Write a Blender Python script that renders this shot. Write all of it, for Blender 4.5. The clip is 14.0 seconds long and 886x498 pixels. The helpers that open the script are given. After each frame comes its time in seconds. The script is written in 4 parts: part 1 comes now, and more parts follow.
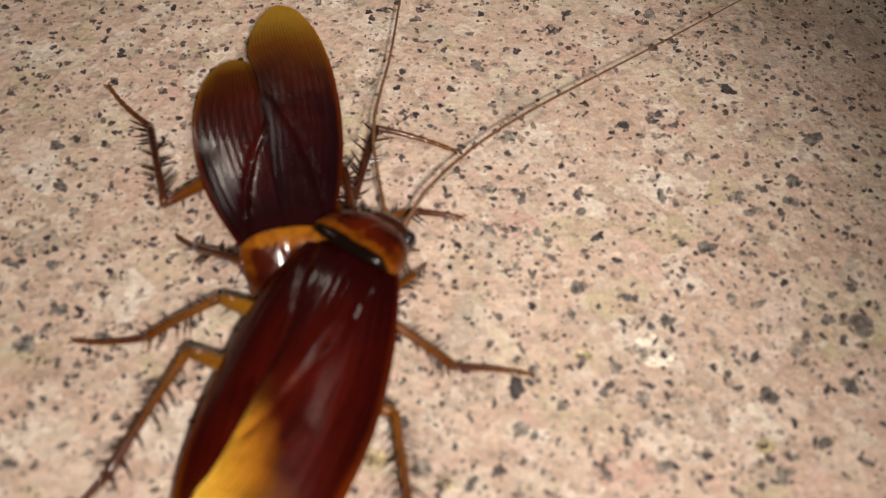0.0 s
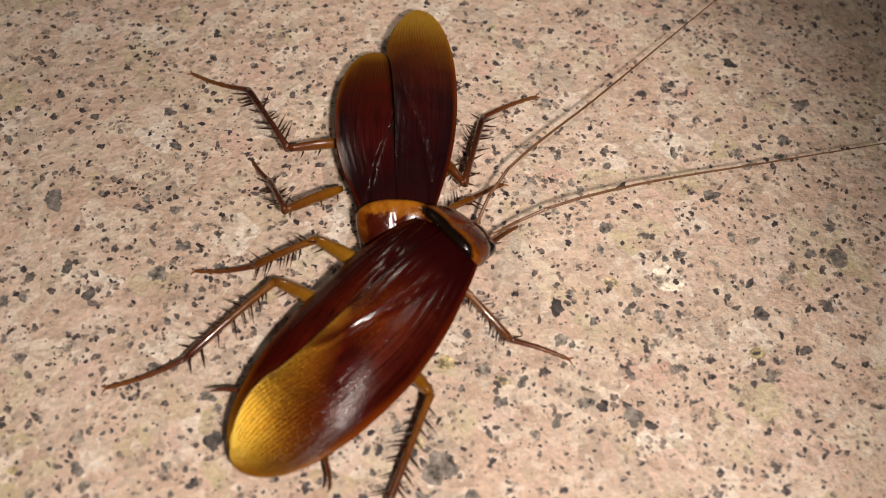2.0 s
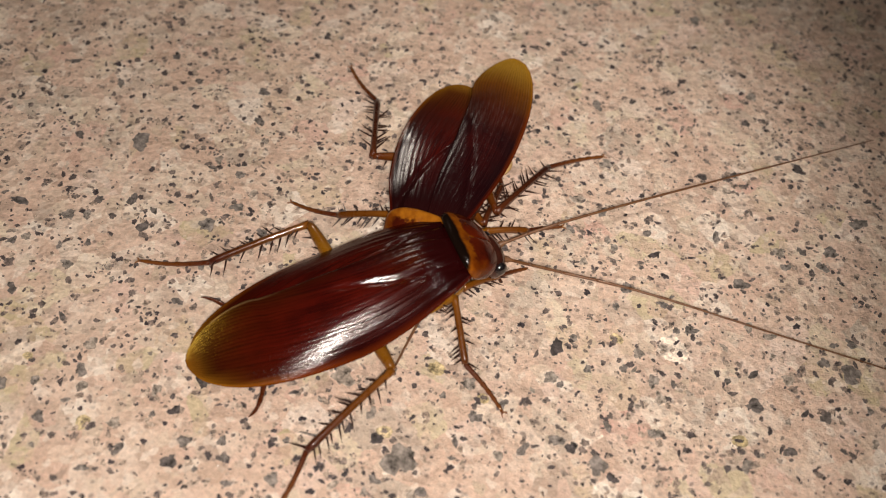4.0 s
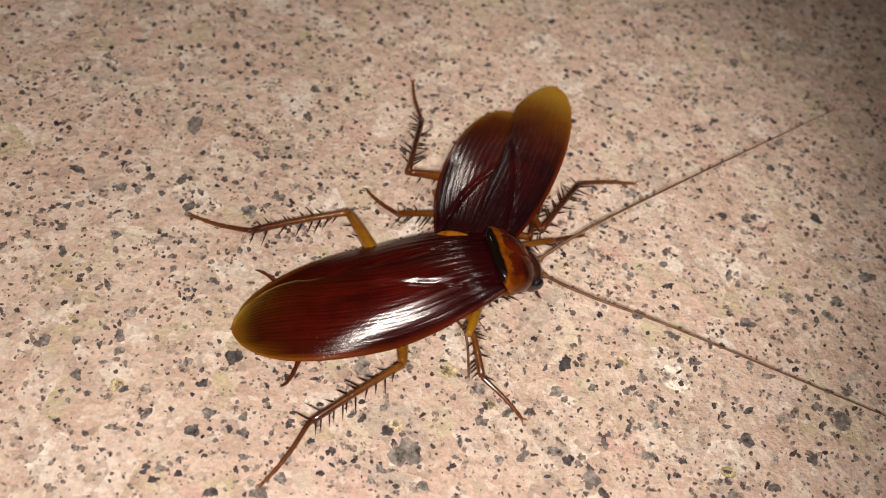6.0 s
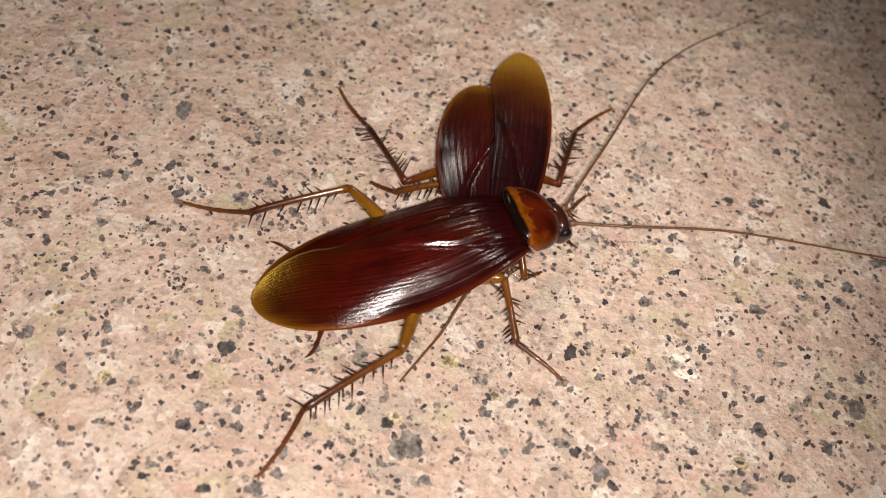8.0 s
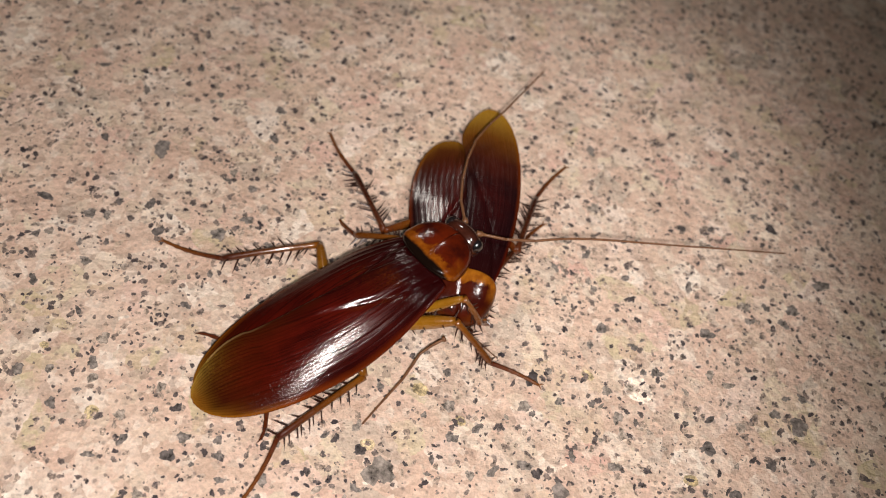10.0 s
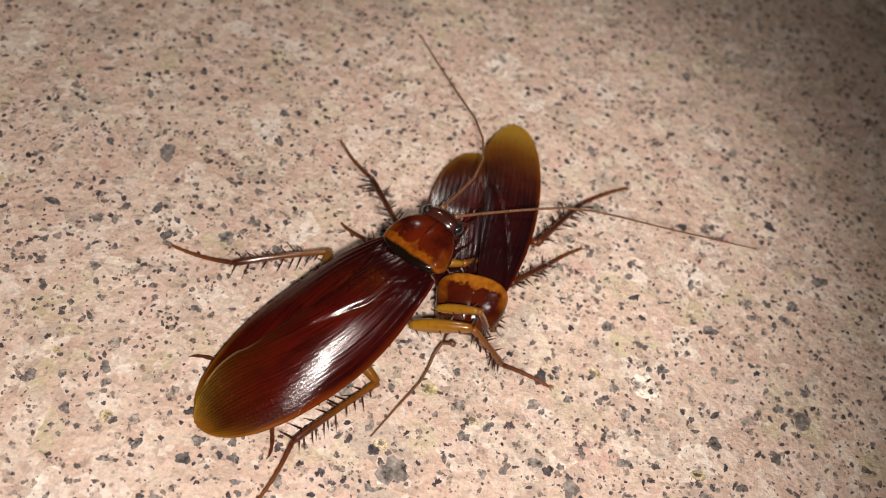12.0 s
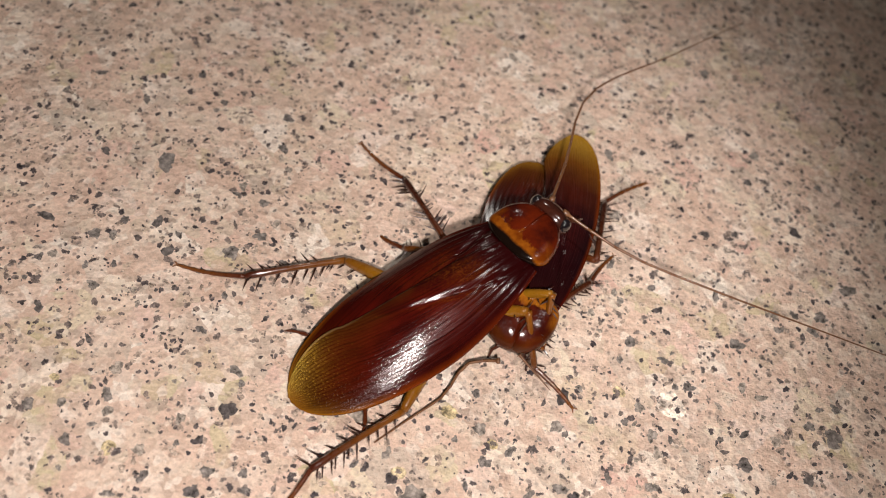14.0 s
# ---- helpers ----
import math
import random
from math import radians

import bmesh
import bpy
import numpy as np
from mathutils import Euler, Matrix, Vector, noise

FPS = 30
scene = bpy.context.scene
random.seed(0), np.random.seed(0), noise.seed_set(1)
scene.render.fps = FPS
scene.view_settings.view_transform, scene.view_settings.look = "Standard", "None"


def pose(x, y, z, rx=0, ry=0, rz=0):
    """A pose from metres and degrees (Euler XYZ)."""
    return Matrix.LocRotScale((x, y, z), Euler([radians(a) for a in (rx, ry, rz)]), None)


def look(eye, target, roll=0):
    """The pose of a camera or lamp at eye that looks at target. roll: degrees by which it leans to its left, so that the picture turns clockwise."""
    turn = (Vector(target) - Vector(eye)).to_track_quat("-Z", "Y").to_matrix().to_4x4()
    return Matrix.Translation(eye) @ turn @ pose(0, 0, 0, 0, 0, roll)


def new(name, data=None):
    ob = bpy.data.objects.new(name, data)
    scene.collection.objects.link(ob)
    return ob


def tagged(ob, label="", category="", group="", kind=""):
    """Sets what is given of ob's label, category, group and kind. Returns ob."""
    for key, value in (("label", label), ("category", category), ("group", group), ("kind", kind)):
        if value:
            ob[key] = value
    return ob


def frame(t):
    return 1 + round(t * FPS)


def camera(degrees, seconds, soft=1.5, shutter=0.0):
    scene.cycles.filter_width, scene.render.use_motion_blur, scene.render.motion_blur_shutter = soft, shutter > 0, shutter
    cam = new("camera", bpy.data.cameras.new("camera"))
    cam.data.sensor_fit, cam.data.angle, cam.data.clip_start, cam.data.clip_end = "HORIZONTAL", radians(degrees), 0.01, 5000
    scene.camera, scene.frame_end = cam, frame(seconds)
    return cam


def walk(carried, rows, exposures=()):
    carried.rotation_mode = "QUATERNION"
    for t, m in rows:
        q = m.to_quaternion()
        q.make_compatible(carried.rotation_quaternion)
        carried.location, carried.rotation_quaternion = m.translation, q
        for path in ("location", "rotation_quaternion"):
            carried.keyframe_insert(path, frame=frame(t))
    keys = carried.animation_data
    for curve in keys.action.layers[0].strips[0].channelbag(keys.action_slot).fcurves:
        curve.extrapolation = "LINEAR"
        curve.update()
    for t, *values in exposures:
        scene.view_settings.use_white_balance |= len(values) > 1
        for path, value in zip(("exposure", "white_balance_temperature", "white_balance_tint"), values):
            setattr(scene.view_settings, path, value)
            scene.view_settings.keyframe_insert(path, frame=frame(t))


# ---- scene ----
# All lengths below are millimetres times MM.
MM = 0.001

# ---- camera ----
cam = camera(48.0, 14.0, soft=1.1)
walk(cam, [
    (0.0, pose(0.00287, -0.03838, 0.07398, 32.96, -2.26, -11.19)),
    (0.5, pose(-0.00235, -0.04678, 0.08740, 32.07, -2.02, -10.81)),
    (1.0, pose(-0.00367, -0.04849, 0.08922, 31.35, -1.93, -11.14)),
    (1.5, pose(-0.00583, -0.05071, 0.08563, 31.87, -2.54, -11.16)),
    (2.0, pose(-0.00536, -0.04918, 0.08844, 31.16, -2.17, -11.26)),
    (2.5, pose(-0.00668, -0.05174, 0.08805, 31.30, -2.04, -10.99)),
    (2.7, pose(-0.00651, -0.05109, 0.09014, 30.48, -1.61, -10.63)),
    (4.8, pose(0.01101, -0.06290, 0.08567, 37.76, -4.63, 11.70)),
    (5.0, pose(0.01044, -0.06209, 0.08411, 36.87, -4.15, 11.47)),
    (5.5, pose(0.01026, -0.05974, 0.09277, 35.22, -4.21, 11.65)),
    (6.0, pose(0.00505, -0.06075, 0.09519, 34.36, -5.95, 10.89)),
    (6.5, pose(0.00513, -0.06257, 0.09412, 35.03, -6.11, 10.61)),
    (7.0, pose(0.00454, -0.05865, 0.09338, 34.06, -5.77, 10.69)),
    (7.5, pose(0.00129, -0.05638, 0.09271, 33.72, -5.98, 10.43)),
    (8.0, pose(0.00400, -0.06023, 0.09078, 34.62, -6.35, 10.15)),
    (8.5, pose(0.00418, -0.05928, 0.09077, 33.95, -6.12, 10.14)),
    (8.7, pose(0.00508, -0.05820, 0.09241, 34.67, -5.93, 9.85)),
    (10.8, pose(0.00055, -0.06150, 0.09901, 34.13, -7.89, 8.47)),
    (11.0, pose(-0.00066, -0.06169, 0.09812, 34.19, -7.93, 8.45)),
    (11.5, pose(-0.00023, -0.06153, 0.09825, 34.13, -7.88, 8.05)),
    (12.0, pose(0.00053, -0.06064, 0.09959, 34.22, -7.79, 7.56)),
    (12.5, pose(0.00034, -0.06031, 0.10160, 33.72, -7.75, 7.64)),
    (13.0, pose(0.00135, -0.05887, 0.09957, 33.51, -8.14, 7.73)),
    (13.5, pose(0.00166, -0.05718, 0.09863, 33.59, -8.05, 7.29)),
    (14.0, pose(-0.00336, -0.05457, 0.09690, 33.04, -8.20, 6.66)),
], exposures=[(0.0, 0.02, 6750, 10), (0.5, 0.12, 6700, 10), (1.0, 0.10, 6750, 10), (2.0, -0.04, 6850, 11), (2.7, 0.0, 6800, 11), (5.0, -0.10, 6850, 12), (5.5, -0.16, 6850, 13), (6.0, 0.02, 6700, 12), (8.7, 0.10, 6550, 12), (14.0, 0.16, 6450, 12)])
cam.data.dof.use_dof, cam.data.dof.focus_distance, cam.data.dof.aperture_fstop = True, 0.108, 26.0

# ---- world and lights ----
world = bpy.data.worlds.new("night")
scene.world = world
world.use_nodes = True
world.node_tree.nodes["Background"].inputs[0].default_value = (1.0, 0.86, 0.76, 1)
world.node_tree.nodes["Background"].inputs[1].default_value = 0.015


def spot(name, eye, target, watts, size, cone, blend, colour):
    data = bpy.data.lights.new(name, "SPOT")
    data.energy, data.shadow_soft_size, data.color = watts, size * MM, colour
    data.spot_size, data.spot_blend = radians(cone), blend
    ob = new(name, data)
    ob.matrix_basis = look([v * MM for v in eye], [v * MM for v in target])
    return ob


spot("phone_torch", (8, -70, 101), (-10, -12, 0), 0.69, 4.0, 79, 0.8, (1.0, 0.905, 0.845))
spot("hand_torch", (75, -30, 190), (20, 25, 0), 0.50, 7.0, 22, 0.85, (1.0, 0.93, 0.88))

# A dim lamp of the room, far off.
lamp = bpy.data.lights.new("porch_lamp", "POINT")
lamp.energy, lamp.shadow_soft_size, lamp.color = 8.0, 0.06, (1.0, 0.93, 0.84)
new("porch_lamp", lamp).matrix_basis = pose(-0.28, 1.08, 1.12)


# ---- materials ----
class Nodes:
    """A small helper to write node trees in a few lines."""

    def __init__(self, name, rough=0.5):
        self.mat = bpy.data.materials.new(name)
        self.mat.use_nodes = True
        self.tree = self.mat.node_tree
        self.bsdf = self.tree.nodes["Principled BSDF"]
        self.bsdf.inputs["Roughness"].default_value = rough

    def add(self, kind, **sets):
        node = self.tree.nodes.new(kind)
        for key, value in sets.items():
            if key in node.inputs:
                self.put(value, node.inputs[key])
            else:
                setattr(node, key, value)
        return node

    def put(self, value, socket):
        if isinstance(value, bpy.types.NodeSocket):
            self.tree.links.new(value, socket)
        else:
            socket.default_value = value

    def set(self, **sets):
        for key, value in sets.items():
            self.put(value, self.bsdf.inputs[key.replace("_", " ")])

    def coords(self, which="Object", scale=1.0):
        tex = self.add("ShaderNodeTexCoord")
        mapping = self.add("ShaderNodeMapping")
        mapping.inputs["Scale"].default_value = scale if isinstance(scale, tuple) else (scale,) * 3
        self.tree.links.new(tex.outputs[which], mapping.inputs["Vector"])
        return mapping.outputs["Vector"]

    def noise(self, where, scale, detail=4.0, rough=0.55, distortion=0.0):
        node = self.add("ShaderNodeTexNoise", Vector=where, Scale=scale, Detail=detail, Roughness=rough, Distortion=distortion)
        return node.outputs["Fac"]

    def ramp(self, fac, *stops):
        node = self.add("ShaderNodeValToRGB", Fac=fac)
        elements = node.color_ramp.elements
        while len(elements) < len(stops):
            elements.new(0.5)
        for element, (at, colour) in zip(elements, stops):
            element.position = at
            element.color = (*colour, 1) if isinstance(colour, tuple) else (colour, colour, colour, 1)
        return node.outputs["Color"]

    def mix(self, fac, a, b, mode="MIX"):
        node = self.add("ShaderNodeMix", data_type="RGBA", blend_type=mode)
        self.put(fac, node.inputs[0])
        for value, index in ((a, 6), (b, 7)):
            self.put((*value, 1) if isinstance(value, tuple) else value, node.inputs[index])
        return node.outputs[2]

    def maths(self, operation, a, b=0.0):
        node = self.add("ShaderNodeMath", operation=operation)
        self.put(a, node.inputs[0])
        self.put(b, node.inputs[1])
        return node.outputs[0]

    def bump(self, height, strength, distance):
        node = self.add("ShaderNodeBump", Height=height, Strength=strength, Distance=distance)
        self.put(node.outputs["Normal"], self.bsdf.inputs["Normal"])


def granite_material():
    """Polished granite: crystals of feldspar and quartz at three sizes, with fine mica between them."""
    n = Nodes("granite", 0.55)
    at = n.coords("Object")

    def bent(scale, amount):
        shift = n.add("ShaderNodeTexNoise", Vector=at, Scale=scale, Detail=4.0, Roughness=0.65)
        size = n.add("ShaderNodeVectorMath", operation="SCALE", Scale=amount)
        n.tree.links.new(shift.outputs["Color"], size.inputs[0])
        moved = n.add("ShaderNodeVectorMath", operation="ADD")
        n.tree.links.new(at, moved.inputs[0])
        n.tree.links.new(size.outputs[0], moved.inputs[1])
        return moved.outputs[0]

    def crystals(where, scale):
        cell = n.add("ShaderNodeTexVoronoi", Scale=scale, Randomness=1.0, Vector=where)
        split = n.add("ShaderNodeSeparateColor")
        n.tree.links.new(cell.outputs["Color"], split.inputs[0])
        return cell, split.outputs

    rough_edges, fine_edges = bent(650.0, 0.0011), bent(1500.0, 0.0004)
    _, kind = crystals(rough_edges, 270.0)
    large = n.ramp(kind[0], (0.0, (0.54, 0.46, 0.37)), (0.14, (0.70, 0.50, 0.39)), (0.30, (0.76, 0.57, 0.45)), (0.46, (0.66, 0.47, 0.36)), (0.56, (0.86, 0.73, 0.59)),
                   (0.66, (0.60, 0.51, 0.31)), (0.74, (0.74, 0.56, 0.44)), (0.86, (0.93, 0.84, 0.72)), (1.0, (0.70, 0.45, 0.36)))
    grains, kind_mid = crystals(fine_edges, 560.0)
    mid = n.ramp(kind_mid[0], (0.0, (0.44, 0.33, 0.26)), (0.15, (0.62, 0.44, 0.33)), (0.35, (0.73, 0.53, 0.41)), (0.58, (0.82, 0.66, 0.52)), (0.70, (0.56, 0.47, 0.34)), (0.82, (0.90, 0.78, 0.64)), (1.0, (0.66, 0.42, 0.33)))
    _, kind_small = crystals(fine_edges, 1250.0)
    small = n.ramp(kind_small[0], (0.0, (0.33, 0.25, 0.20)), (0.2, (0.60, 0.43, 0.33)), (0.6, (0.74, 0.57, 0.45)), (0.85, (0.92, 0.82, 0.70)), (1.0, (0.50, 0.40, 0.32)))
    colour = n.mix(n.ramp(kind_mid[1], (0.35, 0.0), (0.65, 0.65)), large, mid)
    colour = n.mix(n.ramp(kind_small[1], (0.45, 0.0), (0.75, 0.60)), colour, small)
    blotch = n.ramp(n.noise(at, 75, 4), (0.35, (0.60, 0.43, 0.33)), (0.65, (0.75, 0.61, 0.49)))
    colour = n.mix(0.12, colour, blotch)
    mottle = n.ramp(n.noise(at, 1900, 5, 0.75), (0.3, 0.76), (0.68, 1.18))
    colour = n.mix(1.0, colour, mottle, "MULTIPLY")
    # Fine dark mica between the grains, in loose clouds.
    fine, pick = crystals(fine_edges, 1500.0)
    mica = n.maths("MULTIPLY", n.ramp(pick[1], (0.70, 0.0), (0.72, 1.0)), n.ramp(fine.outputs["Distance"], (0.22, 1.0), (0.45, 0.0)))
    mica = n.maths("MULTIPLY", mica, n.ramp(n.noise(at, 240, 3), (0.42, 0.1), (0.6, 1.0)))
    colour = n.mix(n.maths("MULTIPLY", mica, 0.7), colour, (0.16, 0.125, 0.115))
    n.set(Base_Color=colour, Roughness=n.ramp(kind_mid[2], (0.0, 0.12), (0.16, 0.28), (0.8, 0.65)))
    height = n.maths("ADD", n.noise(at, 1100, 6, 0.65), n.maths("MULTIPLY", grains.outputs["Distance"], 0.6))
    n.bump(height, 0.85, 0.0005)
    n.bsdf.inputs["Specular IOR Level"].default_value = 0.4
    return n.mat


def chip_material(name, tones, rough):
    """Stone chips, each of its own tone, with a finer grain inside."""
    n = Nodes(name, rough)
    at = n.coords("Object")
    info = n.add("ShaderNodeObjectInfo")
    island = n.add("ShaderNodeNewGeometry")
    vary = n.maths("FRACT", n.maths("ADD", info.outputs["Random"], island.outputs["Random Per Island"]))
    spread = n.add("ShaderNodeVectorMath", operation="ADD")
    n.tree.links.new(at, spread.inputs[0])
    n.tree.links.new(info.outputs["Location"], spread.inputs[1])
    grain = n.noise(spread.outputs[0], 2400, 5, 0.75)
    colour = n.mix(1.0, n.ramp(vary, *tones), n.ramp(grain, (0.36, 0.25), (0.48, 0.9), (0.64, 2.0)), "MULTIPLY")
    n.set(Base_Color=colour, Roughness=n.ramp(grain, (0.35, rough - 0.15), (0.65, rough + 0.15)))
    n.bump(n.noise(at, 3500, 4, 0.7), 0.6, 0.00025)
    return n.mat


SHEEN_LEAN, GOLD_WEIGHT = 0.39, 0.13


def wing_material(name, field, tail, amber, haze):
    """Forewing. UV: x from base to tip, y from the inner to the outer edge.
    field: colour over the base half; tail: (at, colour) stops along the length; amber: colour of the thin rim; haze: how mat the skin is."""
    n = Nodes(name, 0.45)
    uv = n.add("ShaderNodeUVMap")
    axes = n.add("ShaderNodeSeparateXYZ", Vector=uv.outputs[0])
    u, v = axes.outputs[0], axes.outputs[1]
    at = n.coords("Object")
    cloud = n.noise(at, 230, 4)
    # Veins fan out from the crease near the base: the inner ones run to the inner edge, the outer ones to the tip.
    late = n.maths("MAXIMUM", n.maths("SUBTRACT", u, 0.25), 0.0)
    fan = n.maths("ADD", v, n.maths("MULTIPLY", n.maths("MULTIPLY", late, 0.55), n.maths("SUBTRACT", 1.0, v)))
    fan = n.maths("ADD", fan, n.maths("MULTIPLY", n.maths("SUBTRACT", n.noise(at, 150, 3), 0.5), 0.035))
    ribs = n.maths("MULTIPLY", fan, 27.0)
    line = n.maths("MULTIPLY", n.maths("ABSOLUTE", n.maths("SUBTRACT", n.maths("FRACT", ribs), 0.5)), 2.0)
    streak_at = n.add("ShaderNodeCombineXYZ", X=n.maths("MULTIPLY", u, 4.0), Y=n.maths("MULTIPLY", fan, 34.0))
    streak = n.noise(streak_at.outputs[0], 1.0, 4, 0.65)
    cell_at = n.add("ShaderNodeCombineXYZ", X=n.maths("MULTIPLY", u, 75.0), Y=n.maths("MULTIPLY", ribs, 2.0))
    cells = n.add("ShaderNodeTexVoronoi", Scale=1.0, Randomness=0.8, Vector=cell_at.outputs[0])
    # Skin: deep maroon with redder and blacker streaks, towards the tail as the stops say.
    reach = n.maths("ADD", u, n.maths("MULTIPLY", n.maths("SUBTRACT", cloud, 0.5), 0.16))
    colour = n.ramp(reach, (0.0, field), *tail)
    patch = n.ramp(n.maths("ADD", n.maths("MULTIPLY", streak, 0.5), n.maths("MULTIPLY", cloud, 0.5)), (0.40, 0.25), (0.56, 1.0))
    red = n.maths("MULTIPLY", patch, n.ramp(u, (0.10, 0.0), (0.30, 1.0), (0.54, 1.0), (0.80, 0.15)))
    red = n.maths("MULTIPLY", red, n.ramp(v, (0.02, 0.1), (0.22, 1.0), (0.62, 1.0), (0.88, 0.3)))
    colour = n.mix(n.maths("MULTIPLY", red, 0.8 - haze * 1.6), colour, (0.074, 0.0042, 0.0020))
    dark = n.maths("MULTIPLY", n.ramp(streak, (0.32, 1.0), (0.48, 0.0)), n.ramp(u, (0.5, 0.65 - haze), (0.9, 0.2 - 0.5 * haze)))
    colour = n.mix(dark, colour, (0.007, 0.001, 0.0012))
    # The thin clear rim along the outer edge and round the tip.
    edge = n.maths("ADD", n.maths("MAXIMUM", n.maths("SUBTRACT", v, 0.5), n.maths("MULTIPLY", n.maths("SUBTRACT", u, 0.5), n.ramp(u, (0.55, 0.0), (0.75, 1.0)))), n.maths("MULTIPLY", n.maths("SUBTRACT", cloud, 0.5), 0.05))
    rim = n.maths("MAXIMUM", n.ramp(edge, (0.42, 0.0), (0.485, 1.0)), n.maths("MULTIPLY", n.ramp(edge, (0.24, 0.0), (0.47, 1.0)), n.ramp(u, (0.62, 0.0), (0.85, 1.0))))
    rim_colour = n.ramp(u, (0.10, (0.06, 0.005, 0.001)), (0.5, (0.15, 0.026, 0.002)), (0.80, amber))
    colour = n.mix(n.maths("MULTIPLY", rim, 0.9), colour, rim_colour)
    groove = n.maths("MULTIPLY", n.maths("MULTIPLY", n.ramp(line, (0.50, 0.0), (0.88, 1.0)), n.ramp(n.noise(at, 1500, 3), (0.35, 0.5), (0.65, 1.0))), n.ramp(u, (0.30, 0.0), (0.60, 0.8)))
    colour = n.mix(n.maths("MULTIPLY", groove, 0.55), colour, (0.022, 0.004, 0.001))
    bare = n.maths("MULTIPLY", n.ramp(n.maths("ADD", v, n.maths("MULTIPLY", cloud, 0.012)), (0.024, 1.0), (0.042, 0.0)), n.ramp(u, (0.46, 0.0), (0.58, 0.6), (0.69, 1.0), (0.73, 0.0)))
    if not haze:
        colour = n.mix(n.maths("MULTIPLY", bare, 0.6), colour, (0.40, 0.25, 0.11))
    # Relief in metres: ribs between the veins, wrinkles, pits.
    wrinkle_at = n.add("ShaderNodeCombineXYZ", X=n.maths("MULTIPLY", u, 16.0), Y=n.maths("MULTIPLY", fan, 22.0))
    wrinkle = n.maths("MULTIPLY", n.noise(wrinkle_at.outputs[0], 1.0, 4, 0.6), n.ramp(u, (0.1, 0.000032), (0.4, 0.00002)))
    rib = n.maths("MULTIPLY", n.maths("POWER", line, 2.0), n.ramp(u, (0.10, 0.000003), (0.30, 0.000005), (0.60, 0.000006), (1.0, 0.000008)))
    rib = n.maths("MULTIPLY", rib, n.ramp(n.noise(streak_at.outputs[0], 0.6, 3), (0.3, 0.3 + haze), (0.7, 1.6 + 3 * haze)))
    pits = n.maths("MULTIPLY", n.ramp(cells.outputs["Distance"], (0.0, 1.0), (0.45, 0.0)), n.ramp(u, (0.3, 0.0), (0.6, 0.000020)))
    grain = n.maths("MULTIPLY", n.noise(at, 4200, 3, 0.7), n.ramp(u, (0.15, 0.000006), (0.5, 0.000022)))
    height = n.maths("ADD", grain, n.maths("SUBTRACT", n.maths("ADD", wrinkle, pits), rib))
    skin = n.add("ShaderNodeBump", Height=height, Strength=1.0, Distance=1.0)
    n.set(Base_Color=colour, Roughness=0.5, Normal=skin.outputs["Normal"])
    n.bsdf.inputs["Specular IOR Level"].default_value = 0.0
    patchy = n.ramp(n.noise(at, 700, 4, 0.7), (0.35, 1.0 - 2.2 * haze), (0.62, 1.0))
    n.set(Coat_Weight=n.maths("MULTIPLY", patchy, n.ramp(u, (0.0, 0.6 - haze), (0.18, 0.75 - 0.3 * haze), (0.26, 1.0 if haze else 0.80), (0.42, 0.95 if haze else 0.66), (0.62 if haze else 0.56, 0.05 + haze * 1.2))), Coat_Roughness=n.ramp(streak, (0.35, 0.12 + 0.2 * haze), (0.65, 0.22 + 0.3 * haze)))
    place = n.add("ShaderNodeSeparateXYZ", Vector=at)
    # Coat normals of the mat wings are flattened so the far lamp's sheen spreads.
    coat_x = n.maths("ADD", place.outputs[0], 0.005)
    vault = n.maths("ADD", n.maths("MULTIPLY", n.maths("MULTIPLY", coat_x, coat_x), 11.0), n.maths("MULTIPLY", n.maths("MULTIPLY", place.outputs[1], place.outputs[1]), 52.0))
    coat_bump = n.add("ShaderNodeBump", Height=n.maths("ADD", n.maths("MULTIPLY", height, 0.3 if haze else 1.0), n.maths("MULTIPLY", vault, 1.0 if haze else 0.0)), Strength=1.0, Distance=1.0)
    n.set(Coat_Normal=coat_bump.outputs["Normal"])
    # A golden sheen put in as gloss, its normals leaned to catch the torch early on.
    across = n.maths("MULTIPLY", place.outputs[1], n.maths("ADD", n.maths("MULTIPLY", place.outputs[1], 48.0), SHEEN_LEAN))
    back = n.maths("ADD", place.outputs[0], 0.026)
    along = n.maths("ADD", n.maths("MULTIPLY", n.maths("MULTIPLY", back, back), 4.8), n.maths("MULTIPLY", back, 0.06))
    lean = n.maths("ADD", n.maths("ADD", across, along), n.maths("MULTIPLY", height, 0.6))
    sheen_bump = n.add("ShaderNodeBump", Height=lean, Strength=1.0, Distance=1.0)
    gold = n.add("ShaderNodeBsdfAnisotropic", Roughness=0.40, Anisotropy=0.62, Rotation=0.0, Normal=sheen_bump.outputs["Normal"])
    n.put(n.add("ShaderNodeTangent", direction_type="UV_MAP").outputs[0], gold.inputs["Tangent"])
    n.put(n.ramp(n.maths("ADD", n.maths("MULTIPLY", streak, 0.5), n.maths("MULTIPLY", n.maths("SUBTRACT", u, n.maths("MULTIPLY", v, 0.45)), 0.65)), (0.35, (0.95, 0.29, 0.018)), (0.6, (1.0, 0.58, 0.06)), (0.75, (1.0, 0.68, 0.11))), gold.inputs["Color"])
    # Where the put-in sheen lies: over the tail, with a weak glint nearer the base.
    spread = n.ramp(n.maths("SUBTRACT", n.maths("ADD", u, n.maths("MULTIPLY", cloud, 0.14)), n.maths("MULTIPLY", v, 0.30)), (0.36, 0.0), (0.64, 1.0))
